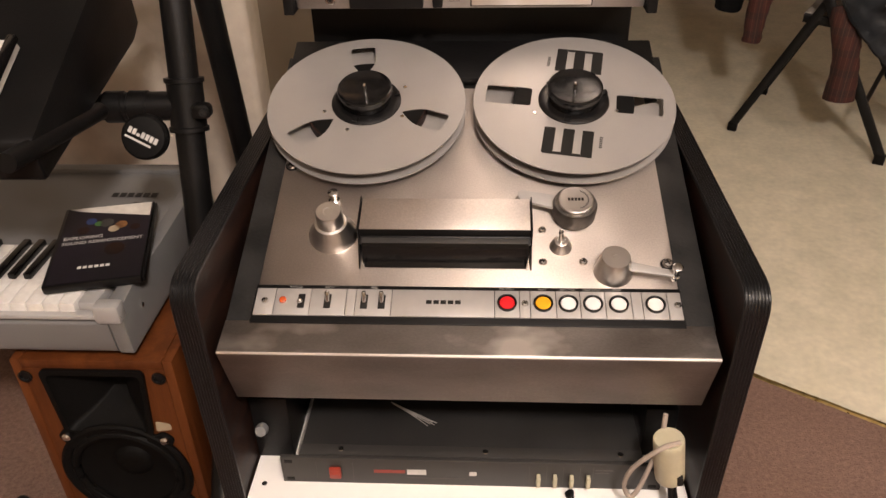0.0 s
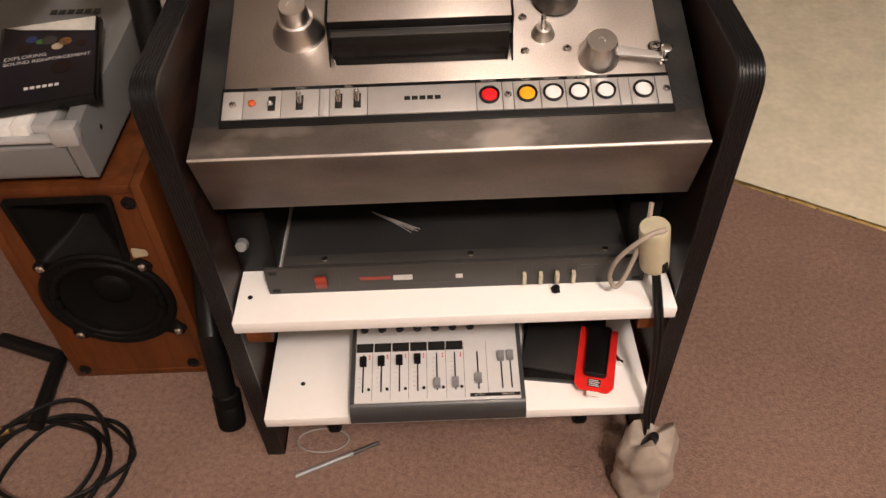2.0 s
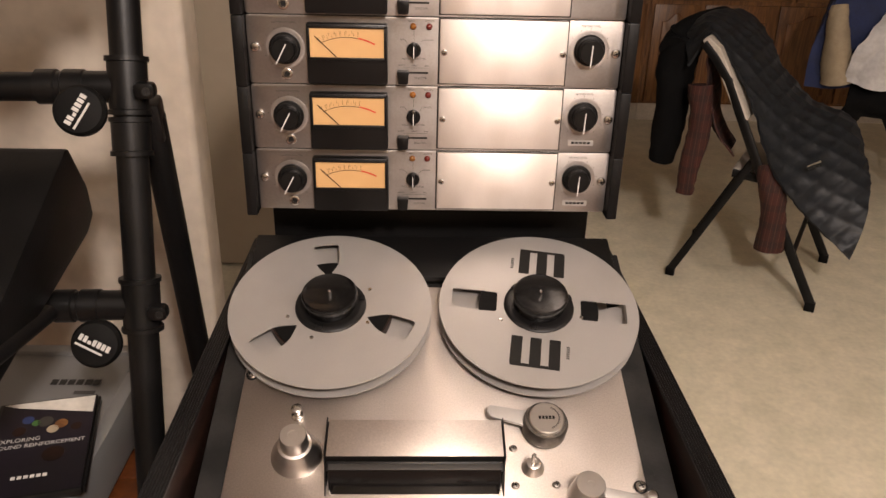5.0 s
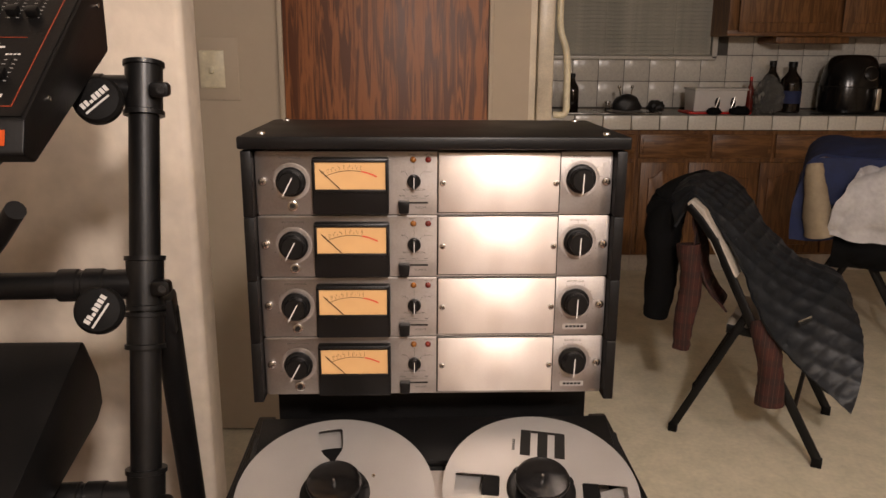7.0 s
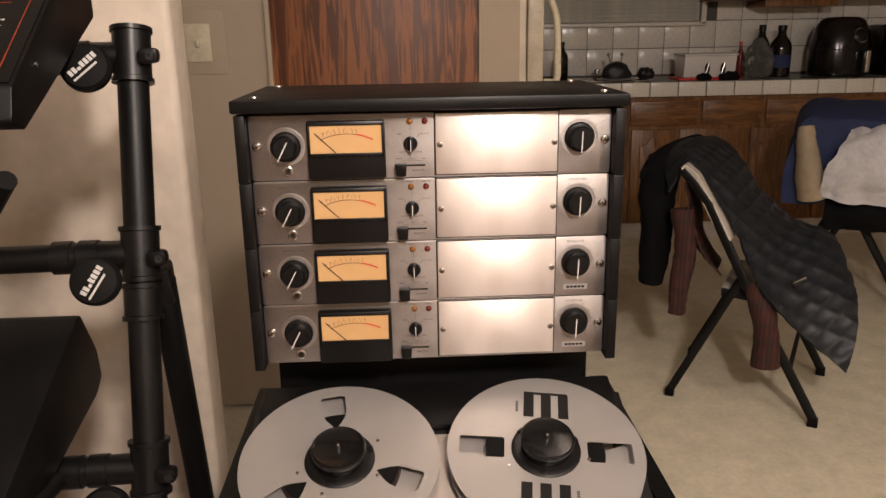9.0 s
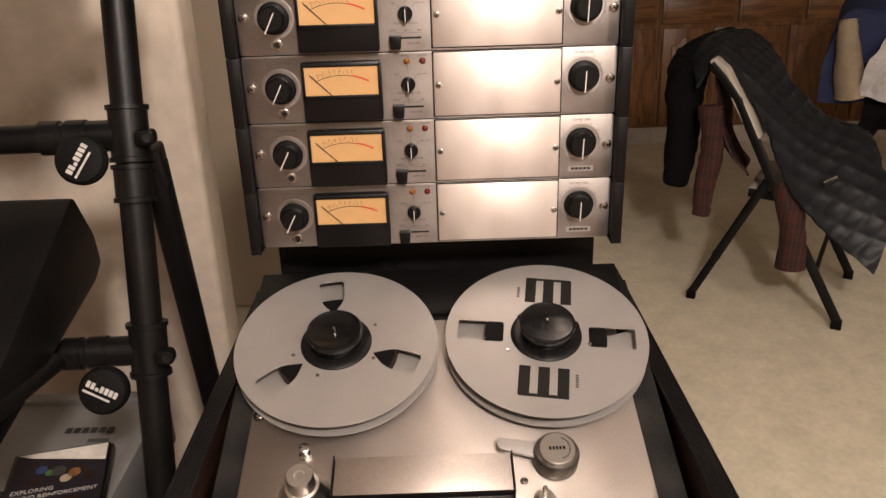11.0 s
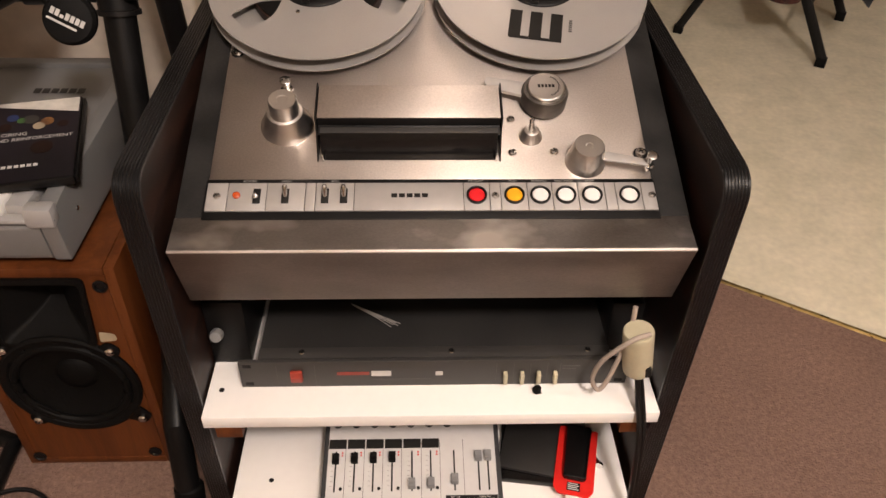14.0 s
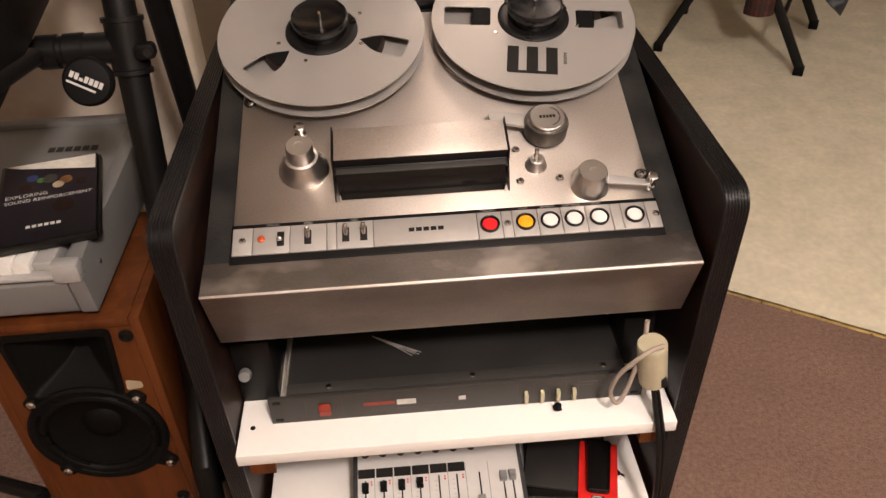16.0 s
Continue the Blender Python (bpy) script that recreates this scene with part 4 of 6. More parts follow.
part("cord", T(curve([(0.254, 0.070, 0.421), (0.2600, 0.054, 0.385), (0.2635, 0.032, 0.345), (0.266, 0.020, 0.27), (0.269, 0.015, 0.20), (0.272, 0.010, 0.150)], 6), 0.0027, 8), PLASTIC, cord)
mp_ = thing("microphone", pose(0.270, 0.006, 0.10, 12, 8, 0), "black microphone tip standing in a cloth bag", "microphone")
part("mic_body", L([(0.009, -0.05), (0.010, 0.03), (0.008, 0.05), (0.006, 0.056), (0, 0.057)], None, 20), GLOSS, mp_)
bag = thing("cloth_bag", pose(0.277, 0.0, 0), "crumpled grey-tan cloth bag standing on the carpet", "bag")
bm = bmesh.new()
rings = []
for i in range(15):
    t_ = i / 14
    z = 0.146 * t_
    r0 = 0.034 + 0.009 * math.sin(t_ * 3.0) - 0.004 * t_ ** 3
    ring = []
    for k in range(36):
        a = 2 * math.pi * k / 36
        w = noise.noise(Vector((math.cos(a) * 1.6, math.sin(a) * 1.6, z * 22))) * 0.011 + noise.noise(Vector((math.cos(a) * 4, math.sin(a) * 4, z * 70))) * 0.005
        ring.append(bm.verts.new((math.cos(a) * (r0 + w), math.sin(a) * (r0 * 0.85 + w), z + (0.016 * math.sin(a * 3 + 1) * t_ ** 4))))
    rings.append(ring)
for a, b in zip(rings, rings[1:]):
    for k in range(36):
        bm.faces.new((a[k], a[(k + 1) % 36], b[(k + 1) % 36], b[k]))
bm.faces.new(rings[0][::-1])
inner = [bm.verts.new(Vector((v.co.x * 0.3, v.co.y * 0.3, v.co.z - 0.012))) for v in rings[-1]]
for k in range(36):
    bm.faces.new((rings[-1][k], rings[-1][(k + 1) % 36], inner[(k + 1) % 36], inner[k]))
bm.faces.new(inner)
part("bag_body", bm, BAGCLOTH, bag, smooth=80)

# ---- small mixer on the lower shelf ----
mixer = thing("mixing_desk", pose(-0.0225, 0.012, 0.184), "small grey fader mixing desk with a dark case", "mixer")
mprof = rounded([(0.0, 0.0), (0.002, 0.018), (0.011, 0.0285), (0.20, 0.062), (0.205, 0.0)], [0.002, 0.006, 0.004, 0.004, 0.002], 3)
part("mixer_case", P(mprof, -0.121, 0.121, 0.0), MIXBODY, mixer, "dark grey case with a rounded front")
SL = pose(0, 0.0125, 0.0293, math.degrees(math.atan2(0.0335, 0.189)), 0, 0)
part("mixer_face", B(-0.1145, 0.1145, 0.0, 0.172, 0.0, 0.0012, 0.0), MIXFACE, mixer, "pale grey control face", SL)
for i in range(4):
    part("header_block", B(-0.114 + i * 0.0255, -0.090 + i * 0.0255, 0.078, 0.092, 0.0012, 0.0016), INK, mixer, "", SL)
for i in range(2):
    part("header_block", B(-0.012 + i * 0.0255, 0.012 + i * 0.0255, 0.078, 0.092, 0.0012, 0.0016), INK, mixer, "", SL)
tracks = [(-0.1035, 0.062), (-0.078, 0.0625), (-0.0525, 0.063), (-0.027, 0.064), (0.000, 0.0255), (0.0255, 0.026), (0.0575, 0.031), (0.0905, 0.064), (0.1035, 0.0645)]
for i, (x, y) in enumerate(tracks):
    tk = part("fader_track", B(-0.0011, 0.0011, 0.016, 0.074, 0.0012, 0.0016), INK, mixer, "", SL @ pose(x, 0, 0))
    part("fader_cap", P(rounded([(-0.0075, 0.0), (0.0075, 0.0), (0.006, 0.0085), (0.001, 0.0075), (-0.001, 0.0075), (-0.006, 0.0085)], 0.0012, 2), -0.0046, 0.0046, 0.0, pose(0, y, 0.0018)), RUBBER if i < 4 else SILVER, tk, "dark fader cap")
    if i < 7:
        part("channel_line", B(-0.0003, 0.0003, 0.004, 0.09, 0.0012, 0.0014), GREY_INK, mixer, "", SL @ pose(x + 0.0128, 0, 0))
    if i < 6:
        part("mute_button", L([(0.0022, 0.0012), (0.0022, 0.003), (0, 0.003)], None, 12), PLASTIC, mixer, "", SL @ pose(x + 0.0085, 0.020, 0))
        for k, mt in ((0.068, REDCARD), (0.072, REDCARD)):
            part("channel_led", L([(0.0013, 0.0012), (0.0013, 0.002), (0, 0.0021)], None, 10), mt, mixer, "", SL @ pose(x + 0.0085, k, 0))
        bm = bmesh.new()
        for k in range(7):
            box(bm, -0.0065, -0.003, 0.024 + k * 0.007, 0.0243 + k * 0.007, 0.0012, 0.00135)
        part("fader_ticks", bm, GREY_INK, mixer, "", SL @ pose(x, 0, 0))
part("footer_block", B(0.045, 0.114, 0.0045, 0.0095, 0.0012, 0.0016), INK, mixer, "", SL)
lettering("ALT 3-4", 0.0036, PALE_INK, mixer, SL @ pose(0.0575, 0.007, 0.0017))
lettering("MAIN MIX", 0.0036, PALE_INK, mixer, SL @ pose(0.0970, 0.007, 0.0017))
for r_ in range(2):
    for i in range(7):
        part("rotary_knob", L([(0.006, 0.0012), (0.0055, 0.009), (0, 0.0095)], None, 16), PLASTIC, mixer, "", SL @ pose(-0.1035 + i * 0.0255, 0.115 + r_ * 0.027, 0))

# flat black case, carded tool and bolt
bc = thing("black_case", pose(0.165, 0.128, 0.184, 0, 0, -8), "thin black plastic disc case on the white shelf", "case")
part("case_body", B(-0.06, 0.06, -0.062, 0.062, 0.0, 0.010, 0.002), GLOSS, bc)
part("case_lid", B(-0.056, 0.058, -0.052, 0.064, 0.0102, 0.015, 0.001, pose(0, 0, 0, 0, 0, -6)), RACKGREY, bc)
card = thing("carded_tool", pose(0.2065, 0.090, 0.2005, 0, 0, -14), "red and black carded tool in a blister pack", "tool pack")
part("backing_card", PL(rounded([(-0.0275, -0.042), (-0.020, -0.052), (0.020, -0.052), (0.0275, -0.042), (0.0275, 0.062), (-0.0275, 0.062)], 0.003, 3), 0.0, 0.0018), REDCARD, card, "red card")
part("blister", PL(rounded([(-0.016, -0.030), (0.016, -0.030), (0.018, 0.060), (-0.018, 0.060)], 0.006, 4), 0.0019, 0.013, 0.003), GLOSS, card, "glossy black blister")
part("card_tab", B(-0.009, 0.009, -0.060, -0.0522, 0.0002, 0.0016, 0.0004), PAPER, card, "pale hanging tab")
part("print_block", B(-0.009, 0.009, -0.045, -0.032, 0.0019, 0.0023), INK, card)
bm = bmesh.new()
for k in range(4):
    box(bm, -0.0075, 0.0075 - 0.002 * (k % 2), -0.0435 + k * 0.003, -0.0422 + k * 0.003, 0.0023, 0.0025)
part("print_bars", bm, PALE_INK, card)
bolt = thing("steel_bolt", pose(0.2435, 0.098, 0.190), "short zinc bolt lying on the shelf", "bolt")
part("bolt_shank", T([(-0.010, 0.022, 0), (0, 0, 0)], 0.0028, 10), CHROME, bolt)
part("bolt_head", L([(0.0058, 0), (0.0058, 0.004), (0, 0.0045)], pose(0, 0, 0, 90, 0, -25), 12), CHROME, bolt)
rod = thing("metal_rod", pose(0, 0, 0), "thin grey metal rod lying on the carpet", "rod")
part("rod", T([(-0.253, 0.037, 0.0045), (-0.165, 0.074, 0.0045)], 0.0042, 10), SILVER, rod)
part("rod_tip", T([(-0.165, 0.074, 0.0045), (-0.123, 0.092, 0.0045)], [0.0034, 0.0030], 10), RACKFACE, rod)
ring = thing("wire_loop", pose(-0.215, 0.10, 0.004), "loop of thin clear wire under the console", "wire")
part("loop", T([(0.042 * math.cos(a * 0.314), 0.022 * math.sin(a * 0.314), 0.0) for a in range(20)], 0.0014, 6, True), STRIP, ring)

# ---- loudspeaker ----
spk = thing("loudspeaker", pose(-0.545, 0.25, 0), "orange cherry-veneered two-way loudspeaker without its grille", "loudspeaker")
for nm, b_ in (("back_block", (-0.121, 0.121, 0.20, 0.27, 0.0, 0.43)), ("side_panel", (-0.121, -0.106, 0.0, 0.1995, 0.0, 0.43)), ("side_panel", (0.106, 0.121, 0.0, 0.1995, 0.0, 0.43)),
               ("bottom_panel", (-0.1055, 0.1055, 0.0, 0.1995, 0.0, 0.015)), ("top_panel", (-0.1055, 0.1055, 0.0, 0.1995, 0.415, 0.43))):
    part(nm, B(*b_, 0.0015), SPEAKERWOOD, spk)
HF = pose(-0.002, 0, 0.348) @ UP
WF = pose(0.002, 0, 0.199) @ UP @ Matrix.Diagonal((1.07, 1.07, 1, 1))
horn_poly = rounded([(-0.080, 0.066), (0.078, 0.066), (0.066, -0.066), (-0.072, -0.066)], 0.012, 4)
mouth = [(x * 0.90, y * 0.86) for x, y in horn_poly]
cut = [[(x - 0.002, y + 0.348) for x, y in mouth], [(0.002 + 0.088 * math.cos(k * math.pi / 24), 0.199 + 0.088 * math.sin(k * math.pi / 24)) for k in range(48)]]
baffle = flange(bmesh.new(), -0.018, cut, t=0.0172, outer=[(-0.1055, 0.0155), (0.1055, 0.0155), (0.1055, 0.4145), (-0.1055, 0.4145)])
bmesh.ops.transform(baffle, matrix=UP, verts=baffle.verts)
part("baffle", baffle, SPEAKERWOOD, spk, "cherry-veneered front baffle", smooth=20)
hn = part("horn_plate", flange(bmesh.new(), -0.0005, [mouth], t=0.0055, outer=horn_poly), RUBBER, spk, "black horn flare", HF, smooth=20)
bm = bmesh.new()
rgs = []
for sx, sy, dz in ((1.0, 1.0, 0.004), (0.92, 0.94, -0.006), (0.66, 0.80, -0.022), (0.36, 0.60, -0.042), (0.16, 0.42, -0.060)):
    rgs.append([bm.verts.new((x * sx, y * sy + 0.010 * (1 - sy), dz)) for x, y in mouth])
for a, b in zip(rgs, rgs[1:]):
    for k in range(len(mouth)):
        bm.faces.new((a[k], a[(k + 1) % len(mouth)], b[(k + 1) % len(mouth)], b[k]))
bm.faces.new(rgs[-1])
part("horn_mouth", bm, RUBBER, hn)
wf = part("woofer_rim", L([(0, -0.022), (0.030, -0.022), (0.068, -0.005), (0.084, 0.001), (0.087, 0.005), (0.094, 0.007), (0.098, 0.004), (0.098, 0.0), (0.0815, -0.0005), (0.066, -0.012), (0.028, -0.030), (0, -0.030)], WF, 64), RUBBER, spk, "black woofer with a rubber surround")
part("surround", T([WF @ Vector((0.0775 * math.cos(k * math.pi / 32), 0.0775 * math.sin(k * math.pi / 32), 0.001)) for k in range(64)], 0.0070, 10, True), RUBBER, wf)
part("dust_cap", L([(0.030, -0.0218), (0.026, -0.017), (0.014, -0.0135), (0, -0.013)], WF, 40), RUBBER, wf)
for x, z in ((-0.071, 0.076), (0.073, 0.072), (-0.066, -0.071), (0.086, -0.070)):
    a = math.degrees(math.atan2(z, x))
    lug = part("mount_lug", PL(rounded([(-0.030, -0.020), (0.010, -0.011), (0.010, 0.011), (-0.030, 0.020)], [0, 0.008, 0.008, 0]), 0.0006, 0.005, 0.001, WF @ pose(x, z, 0, 0, 0, a)), RUBBER, wf)
    part("mount_bolt", L([(0.0068, 0.005), (0.0066, 0.0095), (0.004, 0.012), (0, 0.0125)], WF @ pose(x, z, 0), 18), CHROME, lug, "shiny hex bolt")
for x, z in ((0.096, 0.399), (0.092, 0.030), (-0.100, 0.021), (-0.105, 0.399)):
    part("grille_peg", L([(0.0105, 0.0005), (0.0105, 0.003), (0.007, 0.0035), (0.006, 0.001), (0, 0.001)], pose(x, 0, z) @ UP, 24), PLASTIC, spk, "black grille socket")
part("veneer_chip", PL(rounded([(-0.012, -0.010), (0.013, -0.006), (0.012, 0.006), (-0.010, 0.011)], 0.004), 0.0004, 0.0012, 0.0, pose(0.081, 0, 0.300) @ UP), TAN, spk, "patch of bare pale wood")

# ---- grey keyboard on the speaker ----
KB = pose(-0.478, 0.245, 0.430)
kb = thing("keyboard", KB, "silver-grey music keyboard resting on the loudspeaker", "keyboard")
LEN = 1.25
part("lower_body", P(rounded([(0.006, 0.014), (0.40, 0.014), (0.40, 0.095), (0.165, 0.095), (0.160, 0.080), (0.012, 0.080), (0.0, 0.072)], [0.01, 0.01, 0.006, 0.004, 0.002, 0.006, 0.004], 3), -LEN, -0.020, 0.0), SILVER, kb, "silver-grey body")
part("front_rail", B(-LEN, -0.022, -0.004, 0.012, 0.0805, 0.0885, 0.003), SILVER_LIGHT, kb)
part("top_panel", P(rounded([(0.168, 0.0955), (0.385, 0.113), (0.40, 0.0955)], [0.002, 0.01, 0.002], 3), -LEN, -0.018, 0.0), SILVER, kb, "sloping control panel")
part("rear_ridge", B(-LEN, -0.018, 0.378, 0.402, 0.100, 0.121, 0.006), SILVER, kb)
part("end_cheek", P(rounded([(-0.004, 0.096), (0.006, 0.014), (0.405, 0.014), (0.405, 0.112), (0.17, 0.104), (0.05, 0.104)], [0.012, 0.004, 0.01, 0.012, 0.02, 0.02], 4), -0.0180, 0.004, 0.002), SILVER, kb, "grey end cheek")
part("cheek_nose", B(-0.034, 0.0042, -0.006, 0.018, 0.074, 0.1050, 0.006), SILVER_LIGHT, kb, "pale rounded corner")
part("key_block", B(-0.062, -0.0345, 0.013, 0.160, 0.0805, 0.0990, 0.003), SILVER_LIGHT, kb)
for x in (-0.03, -0.20):
    part("rubber_foot", B(x - 0.018, x + 0.018, 0.05, 0.09, 0.0, 0.0145, 0.003), RUBBER, kb)
KW = 0.0232
wk = finish(B(-KW + 0.0005, -0.0005, 0.006, 0.158, 0.082, 0.1015, 0.0015), "white_key", KEYWHITE)
bk = finish(B(-0.0055, 0.0055, 0.062, 0.158, 0.1020, 0.1125, 0.002), "black_key", GLOSS)
pattern = [0, 1, 1, 0, 1, 1, 1]
for i in range(30):
    part("white_key", wk, KEYWHITE, kb, "", pose(-0.0625 - i * KW, 0, 0))
    if pattern[i % 7]:
        part("black_key", bk, GLOSS, kb, "", pose(-0.0625 - i * KW, 0, 0))
bm = bmesh.new()
for k in range(6):
    x = -0.130 + k * 0.0135
    box(bm, x, x + 0.0105, 0.301, 0.314, 0.0, 0.0003)
part("maker_bars", bm, RACKGREY, kb, "dark maker's mark bars", pose(0, 0, 0.0835, 4.6, 0, 0))
bm = bmesh.new()
box(bm, -0.085, -0.052, 0.278, 0.286, 0.0, 0.0003)
part("model_bar", bm, GREY_INK, kb, "", pose(0, 0, 0.0835, 4.6, 0, 0))
part("side_screw", L([(0.0035, 0), (0.0035, 0.0015), (0, 0.002)], pose(0.0045, 0.06, 0.062, 0, 90, 0), 12), CHROME, kb)

# disc case lying on the keys
dv = thing("disc_case", pose(-0.545, 0.372, 0.5455, 6.5, 0, 13), "black video disc case about sound reinforcement on the keyboard", "disc case")
part("case_shell", B(-0.067, 0.067, -0.094, 0.094, 0.0, 0.014, 0.003), PLASTIC, dv, "black plastic case")
part("case_flap", B(0.0675, 0.071, -0.09, 0.09, 0.002, 0.012, 0.001), PLASTIC, dv)
part("cover_sheet", B(-0.061, 0.0655, -0.0905, 0.0905, 0.0141, 0.0145), BOOKBLACK, dv, "dark printed cover")
part("white_slip", PL([(-0.060, 0.0895), (0.064, 0.0895), (0.064, 0.054), (-0.040, 0.0805)], 0.0146, 0.0149), PAPER, dv, "white paper slip")
lettering("EXPLORING", 0.0105, PALE_INK, dv, pose(-0.056, 0.012, 0.0147), "title", "LEFT")
lettering("SOUND REINFORCEMENT", 0.0099, PALE_INK, dv, pose(-0.056, 0.000, 0.0147), "title", "LEFT")
for x, y, r_, mt in ((-0.022, 0.052, 0.008, NAVY), (0.002, 0.045, 0.0105, RACKFACE), (-0.030, 0.030, 0.009, ROSEWOOD), (0.024, 0.037, 0.009, OAK), (0.045, 0.028, 0.0075, ROSEWOOD), (-0.010, 0.044, 0.006, None), (0.014, 0.028, 0.008, TAN), (0.022, -0.022, 0.0145, ROSEWOOD)):
    part("picture_spot", L([(r_, 0.0146), (r_, 0.0148)], pose(x, y, 0), 20), mt or GREENSPOT, dv)
bm = bmesh.new()
for k in range(6):
    box(bm, -0.024 + k * 0.0078, -0.0185 + k * 0.0078, -0.062, -0.0565, 0.0146, 0.0148)
part("maker_bars", bm, PALE_INK, dv)

# ---- keyboard stand ----
st = thing("keyboard_stand", pose(0, 0, 0), "black tubular two-tier keyboard stand with round knobs", "keyboard stand")


def col(z):
    return Vector((-0.3884 - 0.0094 * z, 0.2279 + 0.2666 * z, z))


def frame_to(a, b):
    d = (Vector(b) - Vector(a))
    q = d.to_track_quat("Z", "Y")
    return Matrix.LocRotScale(Vector(a), q, None), d.length


m_, ln = frame_to(col(0.015), col(1.311))
part("column", L([(0.0205, 0.06), (0.0205, ln - 0.02)], m_, 32), BLACK, st, "black steel column")
part("top_cap", L([(0.0225, ln - 0.03), (0.0225, ln - 0.003), (0.0195, ln), (0, ln)], m_, 28), PLASTIC, st)
m_, _ = frame_to((-0.366, 0.130, 0.015), (-0.369, 0.168, 0.12))
part("lower_tube", T([(-0.368, 0.146, 0.065), (-0.374, 0.185, 0.18), (-0.3905, 0.295, 0.25)], 0.0185, 16), BLACK, st, "black bent lower tube")
part("foot_clamp", L([(0.0215, 0.0), (0.0225, 0.004), (0.0225, 0.038), (0.0205, 0.042), (0.0225, 0.046), (0.0225, 0.062), (0.019, 0.066)], m_, 28), RUBBER, st, "black rubber foot")


def ribbed(mm, r, h):
    return L([(r * 1.10, 0), (r * 1.10, 0.006), (r, 0.007), (r, h - 0.007), (r * 1.10, h - 0.006), (r * 1.10, h)], mm, 32)


def knob_disc(parent, place, tilt):
    kd = part("clamp_knob", L([(0.029, 0), (0.0305, 0.003), (0.0305, 0.012), (0.027, 0.0165), (0.014, 0.0185), (0, 0.019)], None, 40), RUBBER, parent, "round black clamp knob", Matrix.Translation(place) @ pose(0, 0, 0, 68, 0, 6) @ pose(0, 0, 0, 0, 0, tilt))
    bm = bmesh.new()
    for k in range(7):
        box(bm, -0.021 + k * 0.006, -0.0165 + k * 0.006, -0.002, 0.006 if k not in (2,) else 0.002, 0.0185, 0.0196)
    box(bm, -0.022, 0.014, -0.009, -0.0065, 0.0184, 0.0196)
    part("knob_mark", bm, PALE_INK, kd, "white maker's mark bars")
    return kd


for z, far, tilt in ((1.288, 0.22, 42), (1.030, 0.9, 58), (0.750, 0.42, -30)):
    c0 = col(z)
    mm, _ = frame_to(col(z - 0.034), col(z + 0.034))
    part("clamp_collar", ribbed(mm, 0.0250, 0.074), PLASTIC, st, "black clamp collar")
    mm, _ = frame_to(c0 + Vector((-0.012, 0, 0)), c0 + Vector((-1, -0.05, 0)))
    part("clamp_sleeve", L([(0.0205, 0), (0.0205, 0.040), (0.0225, 0.042), (0.0225, 0.066), (0.0200, 0.068), (0.0200, 0.074), (0.0225, 0.076), (0.0225, 0.100)], mm, 28), PLASTIC, st)
    part("arm_tube", L([(0.0185, 0.02), (0.0185, far)], mm, 28), BLACK, st, "black steel arm")
    mm2 = Matrix.Translation(c0 + Vector((0.026, -0.022, 0.002))) @ pose(0, 0, 0, 90, 0, 0)
    part("lock_ear", PL(rounded([(-0.010, -0.010), (0.016, -0.010), (0.016, 0.010), (-0.010, 0.010)], 0.008), -0.008, 0.008, 0.002, mm2), PLASTIC, st)
    part("lock_bolt", L([(0.0055, 0.0082), (0.0055, 0.011), (0.003, 0.011), (0.0028, 0.009), (0, 0.009)], mm2 @ pose(0.007, 0, 0), 14), RACKGREY, st)
    knob_disc(st, c0 + Vector((-0.031, -0.076, -0.013)), tilt)
part("support_arm", T(curve([(-0.66, 0.475, 1.04), (-0.56, 0.42, 1.095), (-0.482, 0.352, 1.163)], 5), 0.012, 12), BLACK, st, "black support arm with a rounded tip")
part("support_arm", T([(-0.50, 0.385, 0.760), (-0.50, 0.160, 0.792)], 0.012, 12), BLACK, st, "black support arm")
part("support_arm", T([(-0.50, 0.585, 1.290), (-0.50, 0.330, 1.215)], 0.010, 12), BLACK, st, "black support arm")
mm, _ = frame_to(col(0.945), col(0.995))
part("hinge_collar", ribbed(mm, 0.0245, 0.050), PLASTIC, st)
leg_a, leg_b = col(0.985) + Vector((0.014, 0.040, 0)), Vector((-0.415, 0.790, 0.012))
mm, ln2 = frame_to(leg_a, leg_b)
part("hinge_ear", B(-0.016, 0.016, -0.018, 0.018, -0.025, 0.035, 0.006, mm), PLASTIC, st)
part("rear_leg", L([(0.0190, 0.0), (0.0190, ln2 - 0.03)], mm, 28), BLACK, st, "black sloping rear leg")
part("foot_clamp", L([(0.020, ln2 - 0.05), (0.021, ln2 - 0.004), (0.016, ln2)], mm, 24), RUBBER, st)
part("base_bar", T([(-0.82, 0.325, 0.02), (-0.695, 0.277, 0.02)], 0.0135, 12), BLACK, st, "black floor bar")
part("base_bar", T([(-0.700, 0.285, 0.02), (-0.694, 0.135, 0.02)], 0.0125, 12), BLACK, st, "black floor bar")

# black keyboard on the middle arms
k2 = thing("black_keyboard", pose(-0.495, 0.0, 0.0), "black music keyboard tilted forward on the stand", "keyboard")
part("keyboard_body", P(rounded([(0.212, 0.742), (0.530, 0.812), (0.556, 0.830), (0.552, 0.874), (0.513, 0.946), (0.205, 0.795)], [0.006, 0.006, 0.004, 0.006, 0.01, 0.01], 3), -0.9, 0.0, 0.003), BLACK, k2, "black keyboard body")
k2w = finish(B(-KW + 0.0005, -0.0005, 0.0, 0.135, 0.0, 0.014, 0.0015), "white_key", KEYWHITE)
k2b = finish(B(-0.0055, 0.0055, 0.045, 0.135, 0.0145, 0.024, 0.002), "black_key", GLOSS)
KM = pose(-0.057, 0.216, 0.803, 26.5, 0, 0)
